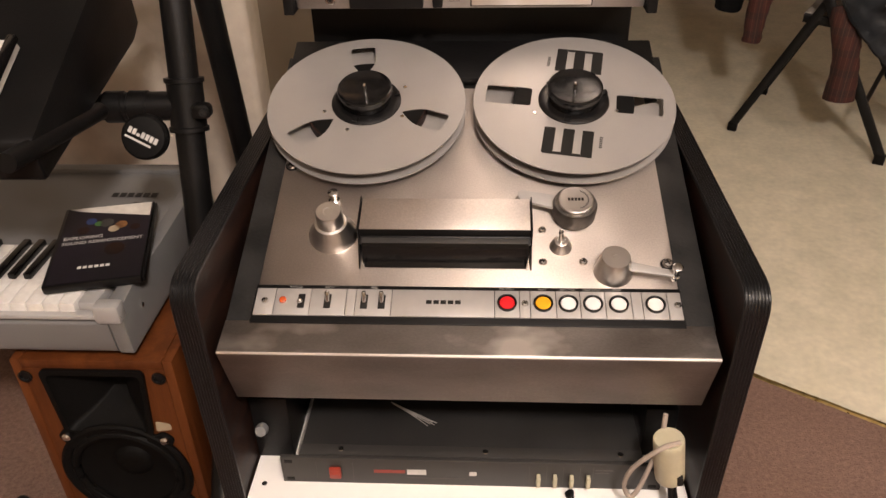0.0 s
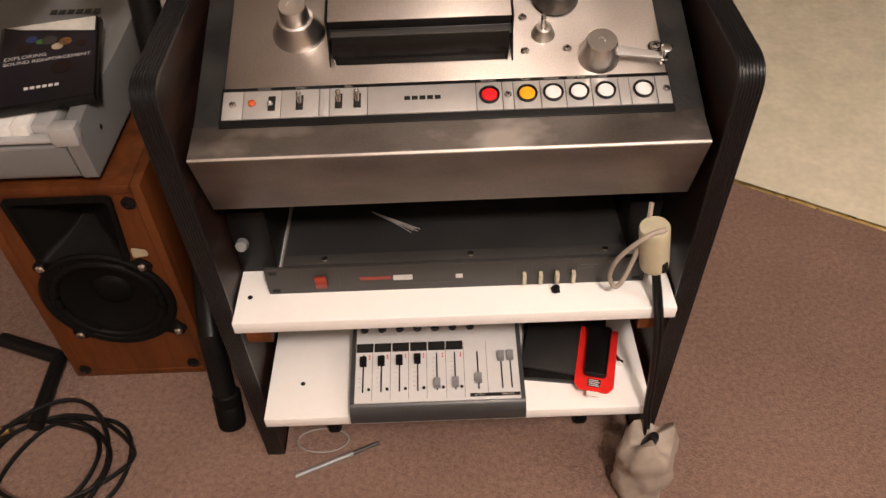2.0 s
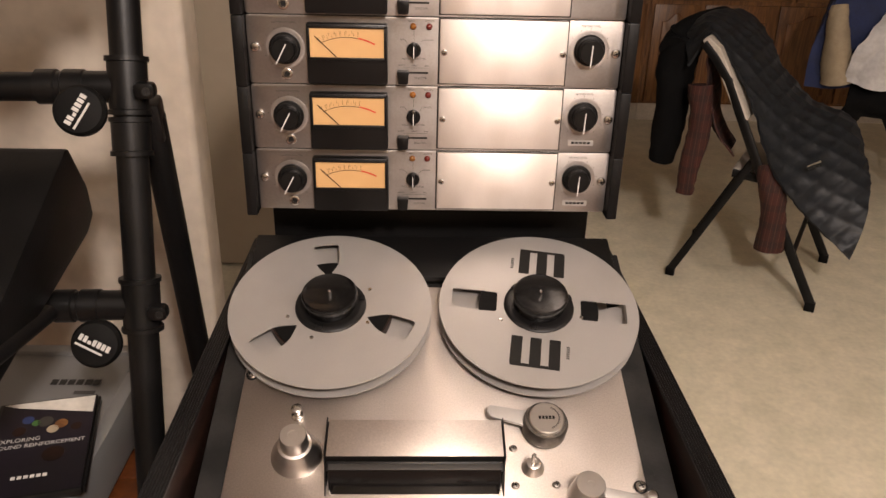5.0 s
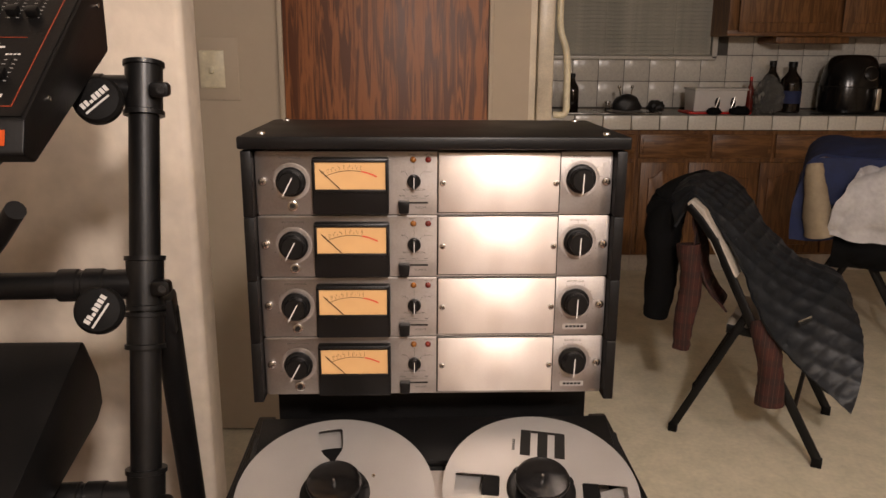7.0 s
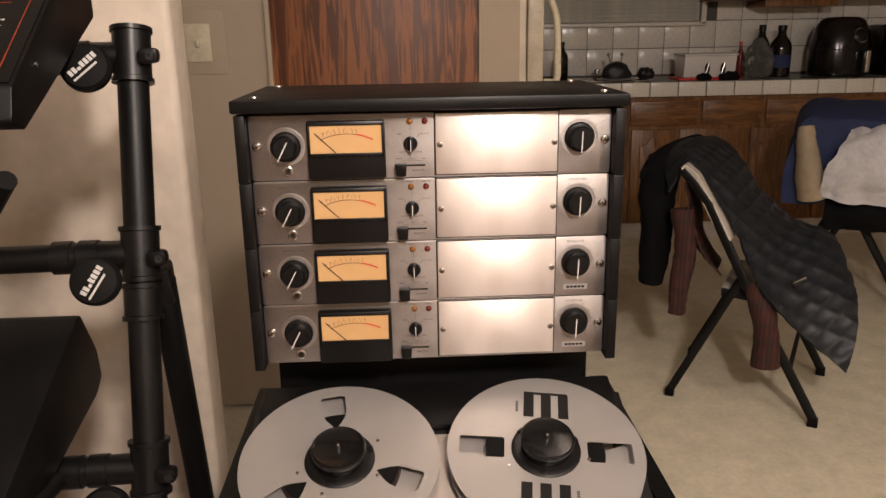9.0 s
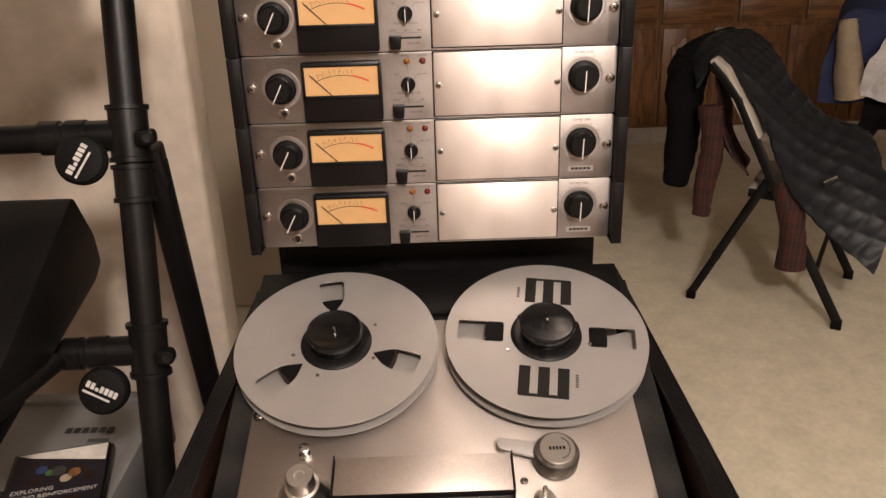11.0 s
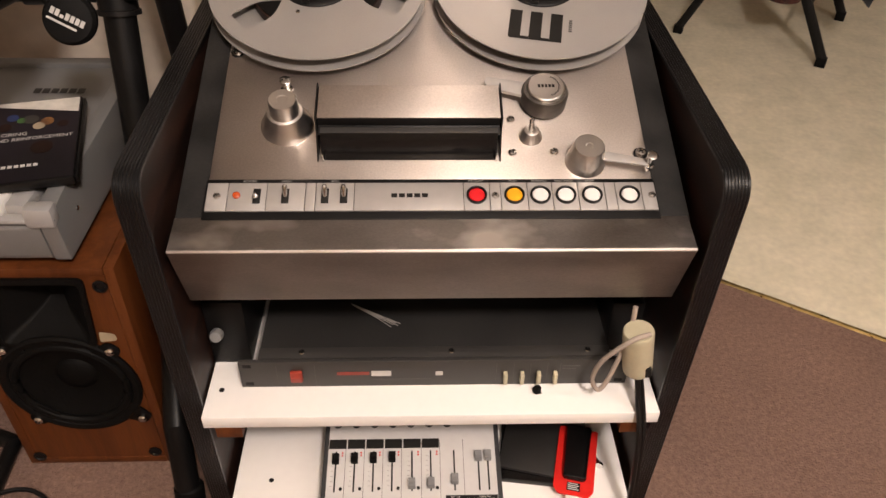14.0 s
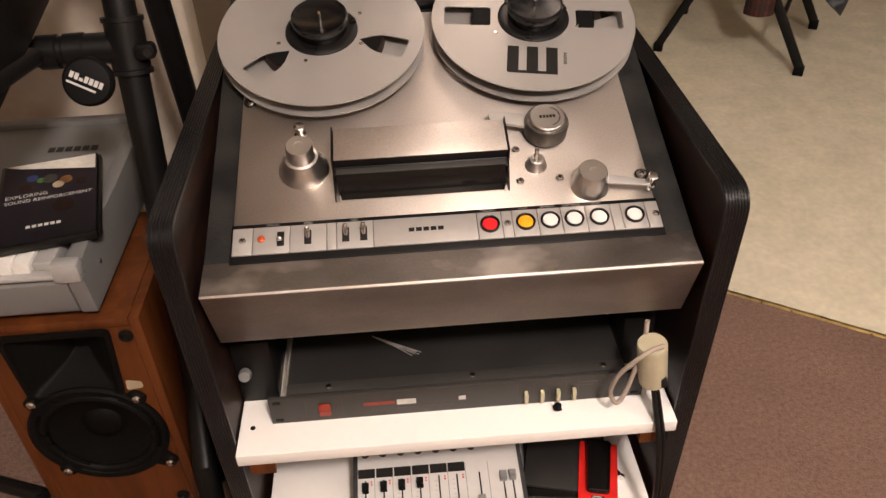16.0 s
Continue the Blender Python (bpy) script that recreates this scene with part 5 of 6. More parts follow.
for i in range(20):
    part("white_key", k2w, KEYWHITE, k2, "", KM @ pose(-i * KW, 0, 0))
    if pattern[(i + 2) % 7]:
        part("black_key", k2b, GLOSS, k2, "", KM @ pose(-i * KW, 0, 0))

# drum machine with sliders on the top arms
syn = thing("slider_synthesizer", pose(-0.440, 0.300, 1.232, 0, 0, 0), "black slider synthesizer with red lines on the top arms", "synthesizer")
part("synth_body", P(rounded([(0.0, 0.0), (0.025, -0.012), (0.262, 0.108), (0.262, 0.178), (0.240, 0.205), (0.012, 0.036)], [0.004, 0.006, 0.004, 0.006, 0.006, 0.003], 3), -0.55, 0.0, 0.002), BLACK, syn, "black metal body")
SP = pose(0, 0.012, 0.0362, math.degrees(math.atan2(0.169, 0.228)), 0, 0)
part("synth_face", B(-0.545, -0.004, 0.004, 0.278, 0.0005, 0.0015), BLACK, syn, "dark control face", SP)
for a, b, c, d in ((-0.020, -0.0188, 0.020, 0.265), (-0.54, -0.0188, 0.019, 0.0202), (-0.54, -0.0188, 0.265, 0.2662), (-0.118, -0.1168, 0.15, 0.265), (-0.54, -0.040, 0.142, 0.1430), (-0.54, -0.040, 0.030, 0.0308)):
    part("red_line", B(a, b, c, d, 0.0016, 0.0020), REDLINE, syn, "", SP)
bm = bmesh.new()
for row in (0.058, 0.178):
    for i in range(5):
        x = -0.046 - i * 0.024
        box(bm, x - 0.0008, x + 0.0008, row, row + 0.045, 0.0016, 0.0020)
part("slider_slots", bm, INK, syn, "", SP)
bm = bmesh.new()
for row in (0.058, 0.178):
    for i in range(5):
        x = -0.046 - i * 0.024
        for k in range(6):
            for s in (-1, 1):
                box(bm, x + s * 0.0055 - 0.0018, x + s * 0.0055 + 0.0018, row + 0.004 + k * 0.0075, row + 0.0047 + k * 0.0075, 0.0016, 0.0019)
        for k in range(4):
            box(bm, x - 0.009 + k * 0.0045, x - 0.0058 + k * 0.0045, row + 0.051, row + 0.0535, 0.0016, 0.0019)
box(bm, -0.105, -0.060, 0.122, 0.1255, 0.0016, 0.0019)
box(bm, -0.098, -0.068, 0.128, 0.1315, 0.0016, 0.0019)
box(bm, -0.055, -0.035, 0.034, 0.040, 0.0016, 0.0019)
box(bm, -0.105, -0.060, 0.246, 0.2495, 0.0016, 0.0019)
part("panel_print", bm, PALE_INK, syn, "pale printed bars", SP)
for row, ys in ((0.058, (0.010, 0.012, 0.016, 0.010, 0.02)), (0.178, (0.008, 0.010, 0.014, 0.02, 0.012))):
    for i in range(5):
        part("slider_cap", B(-0.046 - i * 0.024 - 0.007, -0.046 - i * 0.024 + 0.007, row + ys[i] - 0.006, row + ys[i] + 0.006, 0.002, 0.013, 0.002), PLASTIC, syn, "", SP)
part("red_key", B(-0.062, -0.048, 0.236, 0.246, 0.0016, 0.004, 0.0006), DARKRED, syn, "", SP)
bm = bmesh.new()
for k in range(3):
    x = -0.115 + k * 0.026
    box(bm, x, x + 0.018, 0.012, 0.029, 0.0005, 0.0012)
part("name_bars", bm, ORANGE, syn, "orange maker's mark bars", pose(0.026, -0.0015, -0.002, 72, 0, 0))
for x, y, z in ((0.002, 0.07, 0.055), (0.002, 0.235, 0.165)):
    part("side_screw", L([(0.003, -0.001), (0.003, 0.001), (0, 0.0015)], pose(x, y, z, 0, 90, 0), 12), CHROME, syn)

# cables coiled on the carpet
coil = thing("cable_coil", pose(-0.665, 0.06, 0), "loosely coiled black audio cable on the carpet", "cable")
for k in range(5):
    pts = []
    random.seed(20 + k)
    ox, oy, rx, ry = random.uniform(-0.03, 0.03), random.uniform(-0.015, 0.02), random.uniform(0.085, 0.125), random.uniform(0.075, 0.10)
    for i in range(44):
        a = 2 * math.pi * i / 44
        pts.append((ox + rx * math.cos(a), oy + ry * math.sin(a) + 0.008 * math.sin(3 * a + k), 0.0045 + 0.0085 * k * (0.5 + 0.5 * math.sin(a + k * 1.3))))
    part("cable_turn", T(pts, 0.0038, 8, True), PLASTIC, coil)
part("plug", T([(-0.10, 0.055, 0.03), (-0.06, 0.063, 0.032)], [0.0075, 0.006], 12), BRASS, coil, "gilt plug")

# ---- kitchen ----
DZ = 0.99          # counter top


# base cabinets: one unit a thing
def base_unit(x0, x1, drawers, doors):
    ob = thing("base_cabinet", pose(0, CNT_Y, 0), "brown oak kitchen base cabinet with arched doors and drawers", "cabinet", "base cabinets")
    part("carcass", B(x0 + 0.001, x1 - 0.001, 0.03, 0.60, 0.10, DZ - 0.092, 0.0), OAK, ob)
    part("toe_kick", B(x0 + 0.001, x1 - 0.001, 0.055, 0.07, -0.012, 0.0995), PAD, ob, "pale vinyl toe kick")
    for a, b in drawers:
        dr = part("drawer_front", B(a, b, 0.012, 0.0295, 0.725, DZ - 0.115, 0.004), OAK_H, ob, "plain oak drawer front")
        part("drawer_bevel", B(a + 0.02, b - 0.02, 0.008, 0.0118, 0.742, DZ - 0.132, 0.003), OAK_H, dr)
    for a, b in doors:
        dd = part("cabinet_door", B(a, b, 0.014, 0.0295, 0.115, 0.700, 0.003), OAK, ob, "oak door with an arched panel")
        arch = [(a + 0.055, 0.17), (b - 0.055, 0.17)]
        n = 14
        for i in range(n + 1):
            t_ = i / n
            x = b - 0.055 + (a + 0.055 - (b - 0.055)) * t_
            arch.append((x, 0.600 + 0.050 * math.exp(-((t_ - 0.5) / 0.22) ** 2)))
        part("raised_panel", PL(arch, 0.0005, 0.006, 0.003, pose(0, 0.014, 0) @ UP), OAK, dd, "arched raised panel")
        part("panel_groove", T([(x, 0.0135, z) for x, z in arch], 0.003, 6, True), DOORWOOD, dd)
    return ob


base_unit(0.60, 1.36, [(0.62, 1.34)], [(0.62, 0.97), (0.99, 1.34)])
base_unit(1.36, 2.215, [(1.37, 1.795), (1.825, 2.20)], [(1.385, 1.66), (1.69, 2.125)])
base_unit(2.215, 3.0, [(2.23, 2.98)], [(2.145, 2.56), (2.59, 2.98)])
base_unit(3.0, 4.49, [(3.02, 3.72), (3.75, 4.47)], [(3.02, 3.36), (3.39, 3.72), (3.75, 4.10), (4.13, 4.47)])

ct = tagged(part("countertop", B(0.58, 4.49, CNT_Y + 0.022, KIT_Y - 0.002, DZ - 0.09, DZ - 0.004), GROUT), "grey speckled kitchen countertop with a tiled front edge", "countertop", "", "structure")
TW = 0.176
et = finish(B(0.0035, TW - 0.0035, -0.012, 0.010, -0.086, 0.0, 0.003), "edge_tile", TILE)
for i in range(22):
    part("edge_tile", et, TILE, ct, "", pose(0.60 + i * TW, CNT_Y + 0.0115, DZ))
tt = finish(B(0.0015, TW - 0.0015, 0.0, TW - 0.003, -0.0035, 0.0, 0.001), "counter_tile", STONE)
for i in range(22):
    for j in range(3):
        part("counter_tile", tt, STONE, ct, "", pose(0.60 + i * TW, CNT_Y + 0.0235 + j * TW, DZ))
bs = structure("backsplash", B(0.45, 4.49, KIT_Y - 0.006, KIT_Y - 0.001, DZ, 1.62), GROUT, "white glazed tile backsplash with grey grout", "backsplash")
wt = finish(B(0.002, TW - 0.002, -0.006, 0.0, 0.002, TW - 0.002, 0.002), "wall_tile", TILE)
half = finish(B(0.002, TW - 0.002, -0.006, 0.0, 0.002, 0.078, 0.002), "wall_tile", TILE)
WX1, WZ0 = 1.985, 1.352
for i in range(22):
    x = 0.52 + i * TW
    for j in range(4):
        z = DZ + 0.012 + j * TW
        if x < WX1 + 0.02 and z + TW > WZ0 + 0.01:
            if z < WZ0 - 0.30 and x > 0.4:
                part("wall_tile", half, TILE, bs, "", pose(x, KIT_Y - 0.0062, WZ0 - 0.083))
            continue
        part("wall_tile", wt, TILE, bs, "", pose(x, KIT_Y - 0.0062, z))

win = tagged(thing("window_1", pose(0, KIT_Y, 0), "kitchen window with closed pale venetian blinds", "window"), kind="structure")
part("window_frame", B(WX1, WX1 + 0.035, -0.05, -0.013, WZ0 - 0.02, 2.2, 0.003), TILE, win)
part("window_sill", B(0.5, WX1 + 0.035, -0.05, -0.013, WZ0 - 0.03, WZ0 - 0.005, 0.003), TILE, win)
part("pane", B(0.5, WX1, -0.018, -0.014, WZ0, 2.2), GLASS_DARK, win, "dark night window pane")
sl = finish(B(0.5, WX1 - 0.01, -0.0135, 0.0135, -0.0008, 0.0008, 0.0, pose(0, 0, 0, 70, 0, 0)), "blind_slat", BLIND)
for i in range(27):
    part("blind_slat", sl, BLIND, win, "", pose(0, -0.036, WZ0 + 0.018 + i * 0.0255))
part("bottom_rail", B(0.5, WX1 - 0.008, -0.046, -0.028, WZ0 - 0.002, WZ0 + 0.010, 0.003), BLIND, win)
for x in (0.85, 1.25, 1.72):
    part("blind_cord", T([(x, -0.050, WZ0 + 0.01), (x, -0.050, 2.05)], 0.0014, 6), BLIND, win)


def upper_unit(x0, x1, doors):
    ob = thing("wall_cabinet", pose(0, KIT_Y - 0.33, 1.475), "brown oak kitchen wall cabinet with panelled doors", "cabinet", "wall cabinets")
    part("carcass", B(x0 + 0.001, x1 - 0.001, 0.018, 0.322, 0.0, 0.75), OAK, ob)
    part("face_rail", B(x0 + 0.001, x1 - 0.001, 0.0, 0.0178, -0.002, 0.035, 0.002), OAK_H, ob)
    part("face_stile", B(x0 + 0.001, x0 + 0.055, 0.0, 0.0178, 0.0355, 0.75, 0.002), OAK, ob)
    for a, b in doors:
        d_ = part("cabinet_door", B(a, b, -0.018, -0.0005, 0.022, 0.74, 0.004), OAK, ob)
        part("raised_panel", B(a + 0.06, b - 0.06, -0.023, -0.0185, 0.08, 0.69, 0.004), OAK, d_)
    return ob


upper_unit(1.965, 3.12, [(2.03, 2.665), (2.70, 3.09)])
upper_unit(3.12, 4.49, [(3.18, 3.80), (3.84, 4.46)])
hood = thing("under_cabinet_shelf", pose(0, KIT_Y - 0.30, 1.43), "dark panel fixed under the wall cabinets", "panel")
part("panel", B(2.30, 2.78, 0.0, 0.28, 0.0, 0.0425, 0.004), OAK, hood)

fr = thing("refrigerator", pose(0.0, 2.24, -0.012), "almond refrigerator with a curved plastic door handle", "refrigerator")
part("fridge_body", B(-0.28, 0.400, 0.0, 0.72, 0.02, 1.72, 0.008), FRIDGE, fr, "almond enamel body")
part("fridge_door", B(0.404, 0.462, 0.002, 0.718, 0.05, 1.10, 0.010), FRIDGE, fr)
fd = part("fridge_door", B(0.404, 0.462, 0.002, 0.718, 1.115, 1.715, 0.010), FRIDGE, fr)
part("door_handle", T(curve([(0.462, 0.04, 1.66), (0.482, 0.04, 1.60), (0.486, 0.04, 1.45), (0.512, 0.04, 1.36), (0.518, 0.04, 1.22), (0.514, 0.04, 1.15), (0.470, 0.04, 1.145)], 6), 0.0125, 12), CREAM, fd, "curved almond handle")

# things on the counter
CT = DZ + 0.0005
snk = thing("sink", pose(1.12, 4.48, CT), "stainless steel kitchen sink set in the counter", "sink")
part("sink_rim", B(-0.42, 0.40, -0.16, 0.20, 0.0, 0.008, 0.003), SINKSTEEL, snk)
# no hollows: flat dark sheets on the rim paint the bowls' shade
part("bowl_shade", B(-0.38, -0.01, -0.13, 0.17, 0.0082, 0.0095), GLASS_DARK, snk, "flat dark sheet, painted as the bowl's shade")
part("bowl_shade", B(0.02, 0.37, -0.13, 0.17, 0.0082, 0.0095), GLASS_DARK, snk, "flat dark sheet, painted as the bowl's shade")
for x in (0.14, 0.30):
    part("tap_handle", L([(0.024, 0.0085), (0.026, 0.02), (0.018, 0.03), (0.016, 0.048), (0.022, 0.052), (0.020, 0.062), (0, 0.066)], pose(x, 0.19, 0), 20), SINKSTEEL, snk)
dish = thing("covered_dish", pose(1.335, 4.47, CT + 0.0085), "dark crumpled bag with two round-headed utensils beside the sink", "dish")
bm = bmesh.new()
bmesh.ops.create_icosphere(bm, subdivisions=3, radius=0.085)
for v in bm.verts:
    v.co = Vector((v.co.x * 1.1, v.co.y * 0.7, max(0.0, v.co.z * 0.95 + 0.03)))
    v.co += 0.016 * Vector((noise.noise(v.co * 22), noise.noise(v.co * 22 + Vector((5, 0, 0))), 0))
part("bag", bm, RACKGREY, dish, "dark crumpled plastic")
for x, tx in ((-0.03, -0.055), (0.02, 0.03)):
    part("handle", T([(x, 0, 0.06), (tx, 0, 0.15)], 0.005, 8), CHROME, dish)
    part("handle_ball", L([(0.0, -0.012), (0.010, -0.007), (0.012, 0), (0.010, 0.007), (0, 0.012)], pose(tx, 0, 0.155), 14), CHROME, dish)
lid_ = thing("plate", pose(1.30, 4.36, CT + 0.0085), "pale plate at the edge of the sink", "plate")
part("plate_disc", L([(0.06, 0), (0.115, 0.008), (0.118, 0.011), (0.06, 0.006), (0, 0.005)], None, 36), STRIP, lid_)
scrub = thing("pot_scrubber", pose(1.53, 4.48, CT + 0.0085), "dark wire pot scrubber", "scrubber")
bm = bmesh.new()
bmesh.ops.create_icosphere(bm, subdivisions=3, radius=0.055)
for v in bm.verts:
    v.co = Vector((v.co.x, v.co.y, max(0, v.co.z * 0.8 + 0.025))) * (1 + 0.28 * noise.noise(v.co * 90))
part("scrubber", bm, RACKGREY, scrub)


def bottle(x, y, h, r, mt, label, cap=None):
    ob = thing("bottle", pose(x, y, CT), label, "bottle", "bottles on the counter")
    part("bottle_body", L([(r * 0.92, 0), (r, 0.006), (r, h * 0.55), (r * 0.92, h * 0.66), (r * 0.42, h * 0.80), (r * 0.36, h * 0.90)], None, 24), mt, ob)
    part("bottle_cap", L([(r * 0.42, h * 0.90), (r * 0.42, h), (0, h)], None, 16), cap or PLASTIC, ob)
    return ob


bottle(0.985, 4.50, 0.245, 0.042, GLASS_DARK, "dark squat bottle beside the sink")
bottle(2.13, 4.46, 0.23, 0.024, DARKRED, "slim dark red sauce bottle", REDCARD)
b1 = bottle(2.335, 4.62, 0.33, 0.055, GLASS_DARK, "tall dark glass bottle")
b2 = bottle(2.435, 4.55, 0.325, 0.068, GLASS_DARK, "tall dark glass bottle with a green label")
part("bottle_label", L([(0.0685, 0.06), (0.0685, 0.14)], None, 24), NAVY, b2)
tray = thing("tray", pose(1.90, 4.45, CT), "flat red plastic tray under a basket", "tray")
part("tray", B(-0.20, 0.20, -0.11, 0.11, 0.0, 0.014, 0.005), REDCARD, tray)
bk_ = thing("cutlery_basket", pose(1.90, 4.45, CT + 0.0145), "white plastic cutlery basket with oval holes", "basket")
part("basket_body", P(rounded([(-0.085, 0.0), (0.085, 0.0), (0.10, 0.135), (-0.10, 0.135)], 0.008, 3), -0.165, 0.165, 0.004), WHITE, bk_)
part("basket_rim", B(-0.172, 0.172, -0.108, 0.108, 0.1355, 0.146, 0.004), WHITE, bk_)
for x in (-0.02, 0.08):
    hole = part("slot_hole", PL([(0.016 * math.cos(a * 0.3142), 0.034 * math.sin(a * 0.3142)) for a in range(20)], 0.0, 0.003, 0.0, pose(x, -0.096, 0.055) @ UP), INK, bk_)
    part("cutlery", T([(x - 0.01, -0.101, 0.02), (x + 0.008, -0.101, 0.09)], 0.006, 8), CHROME, bk_)
poly = thing("plastic_bag", pose(2.22, 4.40, CT), "crumpled clear plastic bag with glints", "bag")
bm = bmesh.new()
bmesh.ops.create_icosphere(bm, subdivisions=4, radius=0.11)
for v in bm.verts:
    p = v.co.copy()
    v.co = Vector((p.x * 0.8, p.y * 0.6, max(0, (p.z + 0.09) * 1.25)))
    v.co.x *= 1 - 0.35 * max(0, p.z / 0.11)
    v.co += 0.035 * Vector((noise.noise(p * 26), noise.noise(p * 26 + Vector((9, 0, 0))), 0))
mbag = material("clear_film", (0.75, 0.74, 0.72), 0.10, 0, (0.60, 0.59, 0.57), 18, amount=0.5, bump=0.4, bump_scale=30)
mbag.node_tree.nodes["Principled BSDF"].inputs["Transmission Weight"].default_value = 0.9
mbag.node_tree.nodes["Principled BSDF"].inputs["IOR"].default_value = 1.12
part("film", bm, mbag, poly, smooth=20)
gl = thing("oven_gloves", pose(1.93, 4.315, CT), "dark crumpled cloth at the counter's front", "cloth")
for x, s_ in ((-0.08, 0.034), (0.08, 0.046)):
    bm = bmesh.new()
    bmesh.ops.create_icosphere(bm, subdivisions=3, radius=s_)
    for v in bm.verts:
        v.co = Vector((v.co.x * 1.5 + x, v.co.y * 0.7, max(0, v.co.z * 0.7 + 0.02 + 0.015 * noise.noise(v.co * 40))))
    part("cloth_fold", bm, DENIMBLACK, gl)
af = thing("air_fryer", pose(2.80, 4.50, CT), "glossy black rounded air fryer with a steel handle", "air fryer")
bm = L([(0.165, 0.0), (0.185, 0.01), (0.192, 0.09), (0.186, 0.20), (0.165, 0.30), (0.135, 0.350), (0.10, 0.368), (0, 0.372)], pose(0, 0, 0) @ Matrix.Diagonal((1, 0.85, 1, 1)), 48)
part("fryer_body", bm, GLOSS, af, "glossy black body")
part("fryer_dial", L([(0.042, 0), (0.042, 0.010), (0.032, 0.016), (0, 0.017)], pose(0.045, -0.150, 0.255, 75, 0, 0), 32), PLASTIC, af, "round control dial")
part("dial_ring", L([(0.046, 0), (0.046, 0.003), (0.043, 0.003)], pose(0.045, -0.150, 0.255, 75, 0, 0), 32), CHROME, af)
part("fryer_handle", B(0.065, 0.095, -0.205, -0.155, 0.03, 0.165, 0.006), CHROME, af, "steel handle")
part("basket_seam", L([(0.193, 0.17), (0.1935, 0.172), (0.193, 0.174)], Matrix.Diagonal((1, 0.85, 1, 1)), 48), INK, af)
mwv = thing("toaster", pose(3.20, 4.52, CT), "plain black toaster beside the air fryer", "toaster")
part("toaster_body", B(-0.14, 0.14, -0.12, 0.14, 0.0, 0.32, 0.02), GLOSS, mwv)
cable2 = thing("appliance_cord", pose(0, 0, 0), "thin black appliance cord on the counter", "cable")
part("cord", T(curve([(2.49, 4.36, CT + 0.004), (2.60, 4.34, CT + 0.004), (2.70, 4.36, CT + 0.004), (2.78, 4.40, CT + 0.02), (2.83, 4.48, CT + 0.03)], 6), 0.004, 8), PLASTIC, cable2)

# ---- folding chairs with clothes ----


def bar(pts, w, t_):
    """A flat tube through points in one upright plane (y constant)."""
    bm = bmesh.new()
    pts = [Vector(p) for p in pts]
    rings = []
    for i, p in enumerate(pts):
        d = pts[min(i + 1, len(pts) - 1)] - pts[max(i - 1, 0)]
        d.normalize()
        nrm = Vector((-d.z, 0, d.x))
        y = Vector((0, 1, 0))
        rings.append([bm.verts.new(p + nrm * a * w / 2 + y * b * t_ / 2) for a, b in ((-1, -0.7), (-0.7, -1), (0.7, -1), (1, -0.7), (1, 0.7), (0.7, 1), (-0.7, 1), (-1, 0.7))])
    for a, b in zip(rings, rings[1:]):
        for k in range(8):
            bm.faces.new((a[k], a[(k + 1) % 8], b[(k + 1) % 8], b[k]))
    bm.faces.new(rings[0][::-1])
    bm.faces.new(rings[-1])
    return bm


def folding_chair(m, label):
    ob = thing("folding_chair", m, label, "chair", "folding chairs")
    for y in (0.0, 0.46):
        part("back_post", bar([(0.493, y, 0.012), (0.245, y, 0.448), (0.095, y, 0.735), (0.045, y, 0.800), (0.0, y, 0.845)], 0.030, 0.018), BLACK, ob, "dark metal back post")
        part("rear_leg", bar([(0.004, y + (0.022 if y == 0 else -0.022), 0.012), (0.215, y + (0.022 if y == 0 else -0.022), 0.470)], 0.028, 0.016), BLACK, ob, "dark metal leg")
        part("foot_cap", B(-0.012, 0.020, y + (0.012 if y == 0 else -0.032), y + (0.032 if y == 0 else -0.012), -0.012, 0.020, 0.003), RUBBER, ob)
        part("foot_cap", B(0.474, 0.508, y - 0.011, y + 0.011, -0.012, 0.022, 0.003), RUBBER, ob)
        part("seat_link", bar([(0.155, y + (0.040 if y == 0 else -0.040), 0.415), (0.31, y + (0.040 if y == 0 else -0.040), 0.405)], 0.028, 0.012), BLACK, ob)
    part("cross_bar", T([(0.40, 0.0, 0.165), (0.40, 0.46, 0.165)], 0.008, 10), BLACK, ob)
    part("cross_bar", T([(0.075, 0.022, 0.16), (0.075, 0.438, 0.16)], 0.008, 10), BLACK, ob)
    part("seat", P(rounded([(0.15, 0.405), (0.44, 0.412), (0.445, 0.438), (0.15, 0.430)], 0.010, 3), 0.05, 0.41, 0.004, Matrix(((0, 1, 0, 0), (1, 0, 0, 0), (0, 0, 1, 0), (0, 0, 0, 1)))), PAD, ob, "pale padded seat")
    part("backrest", P(rounded([(0.150, 0.600), (0.030, 0.815), (-0.008, 0.850), (0.008, 0.868), (0.055, 0.835), (0.182, 0.615)], 0.008, 3), -0.008, 0.468, 0.004, Matrix(((0, 1, 0, 0), (1, 0, 0, 0), (0, 0, 1, 0), (0, 0, 0, 1)))), PAD, ob, "pale padded backrest")
    return ob


CH = pose(0.913, 2.048, 0.0, 0, 0, -31.3)
chair1 = folding_chair(CH, "dark metal folding chair with pale pads, hung with clothes")


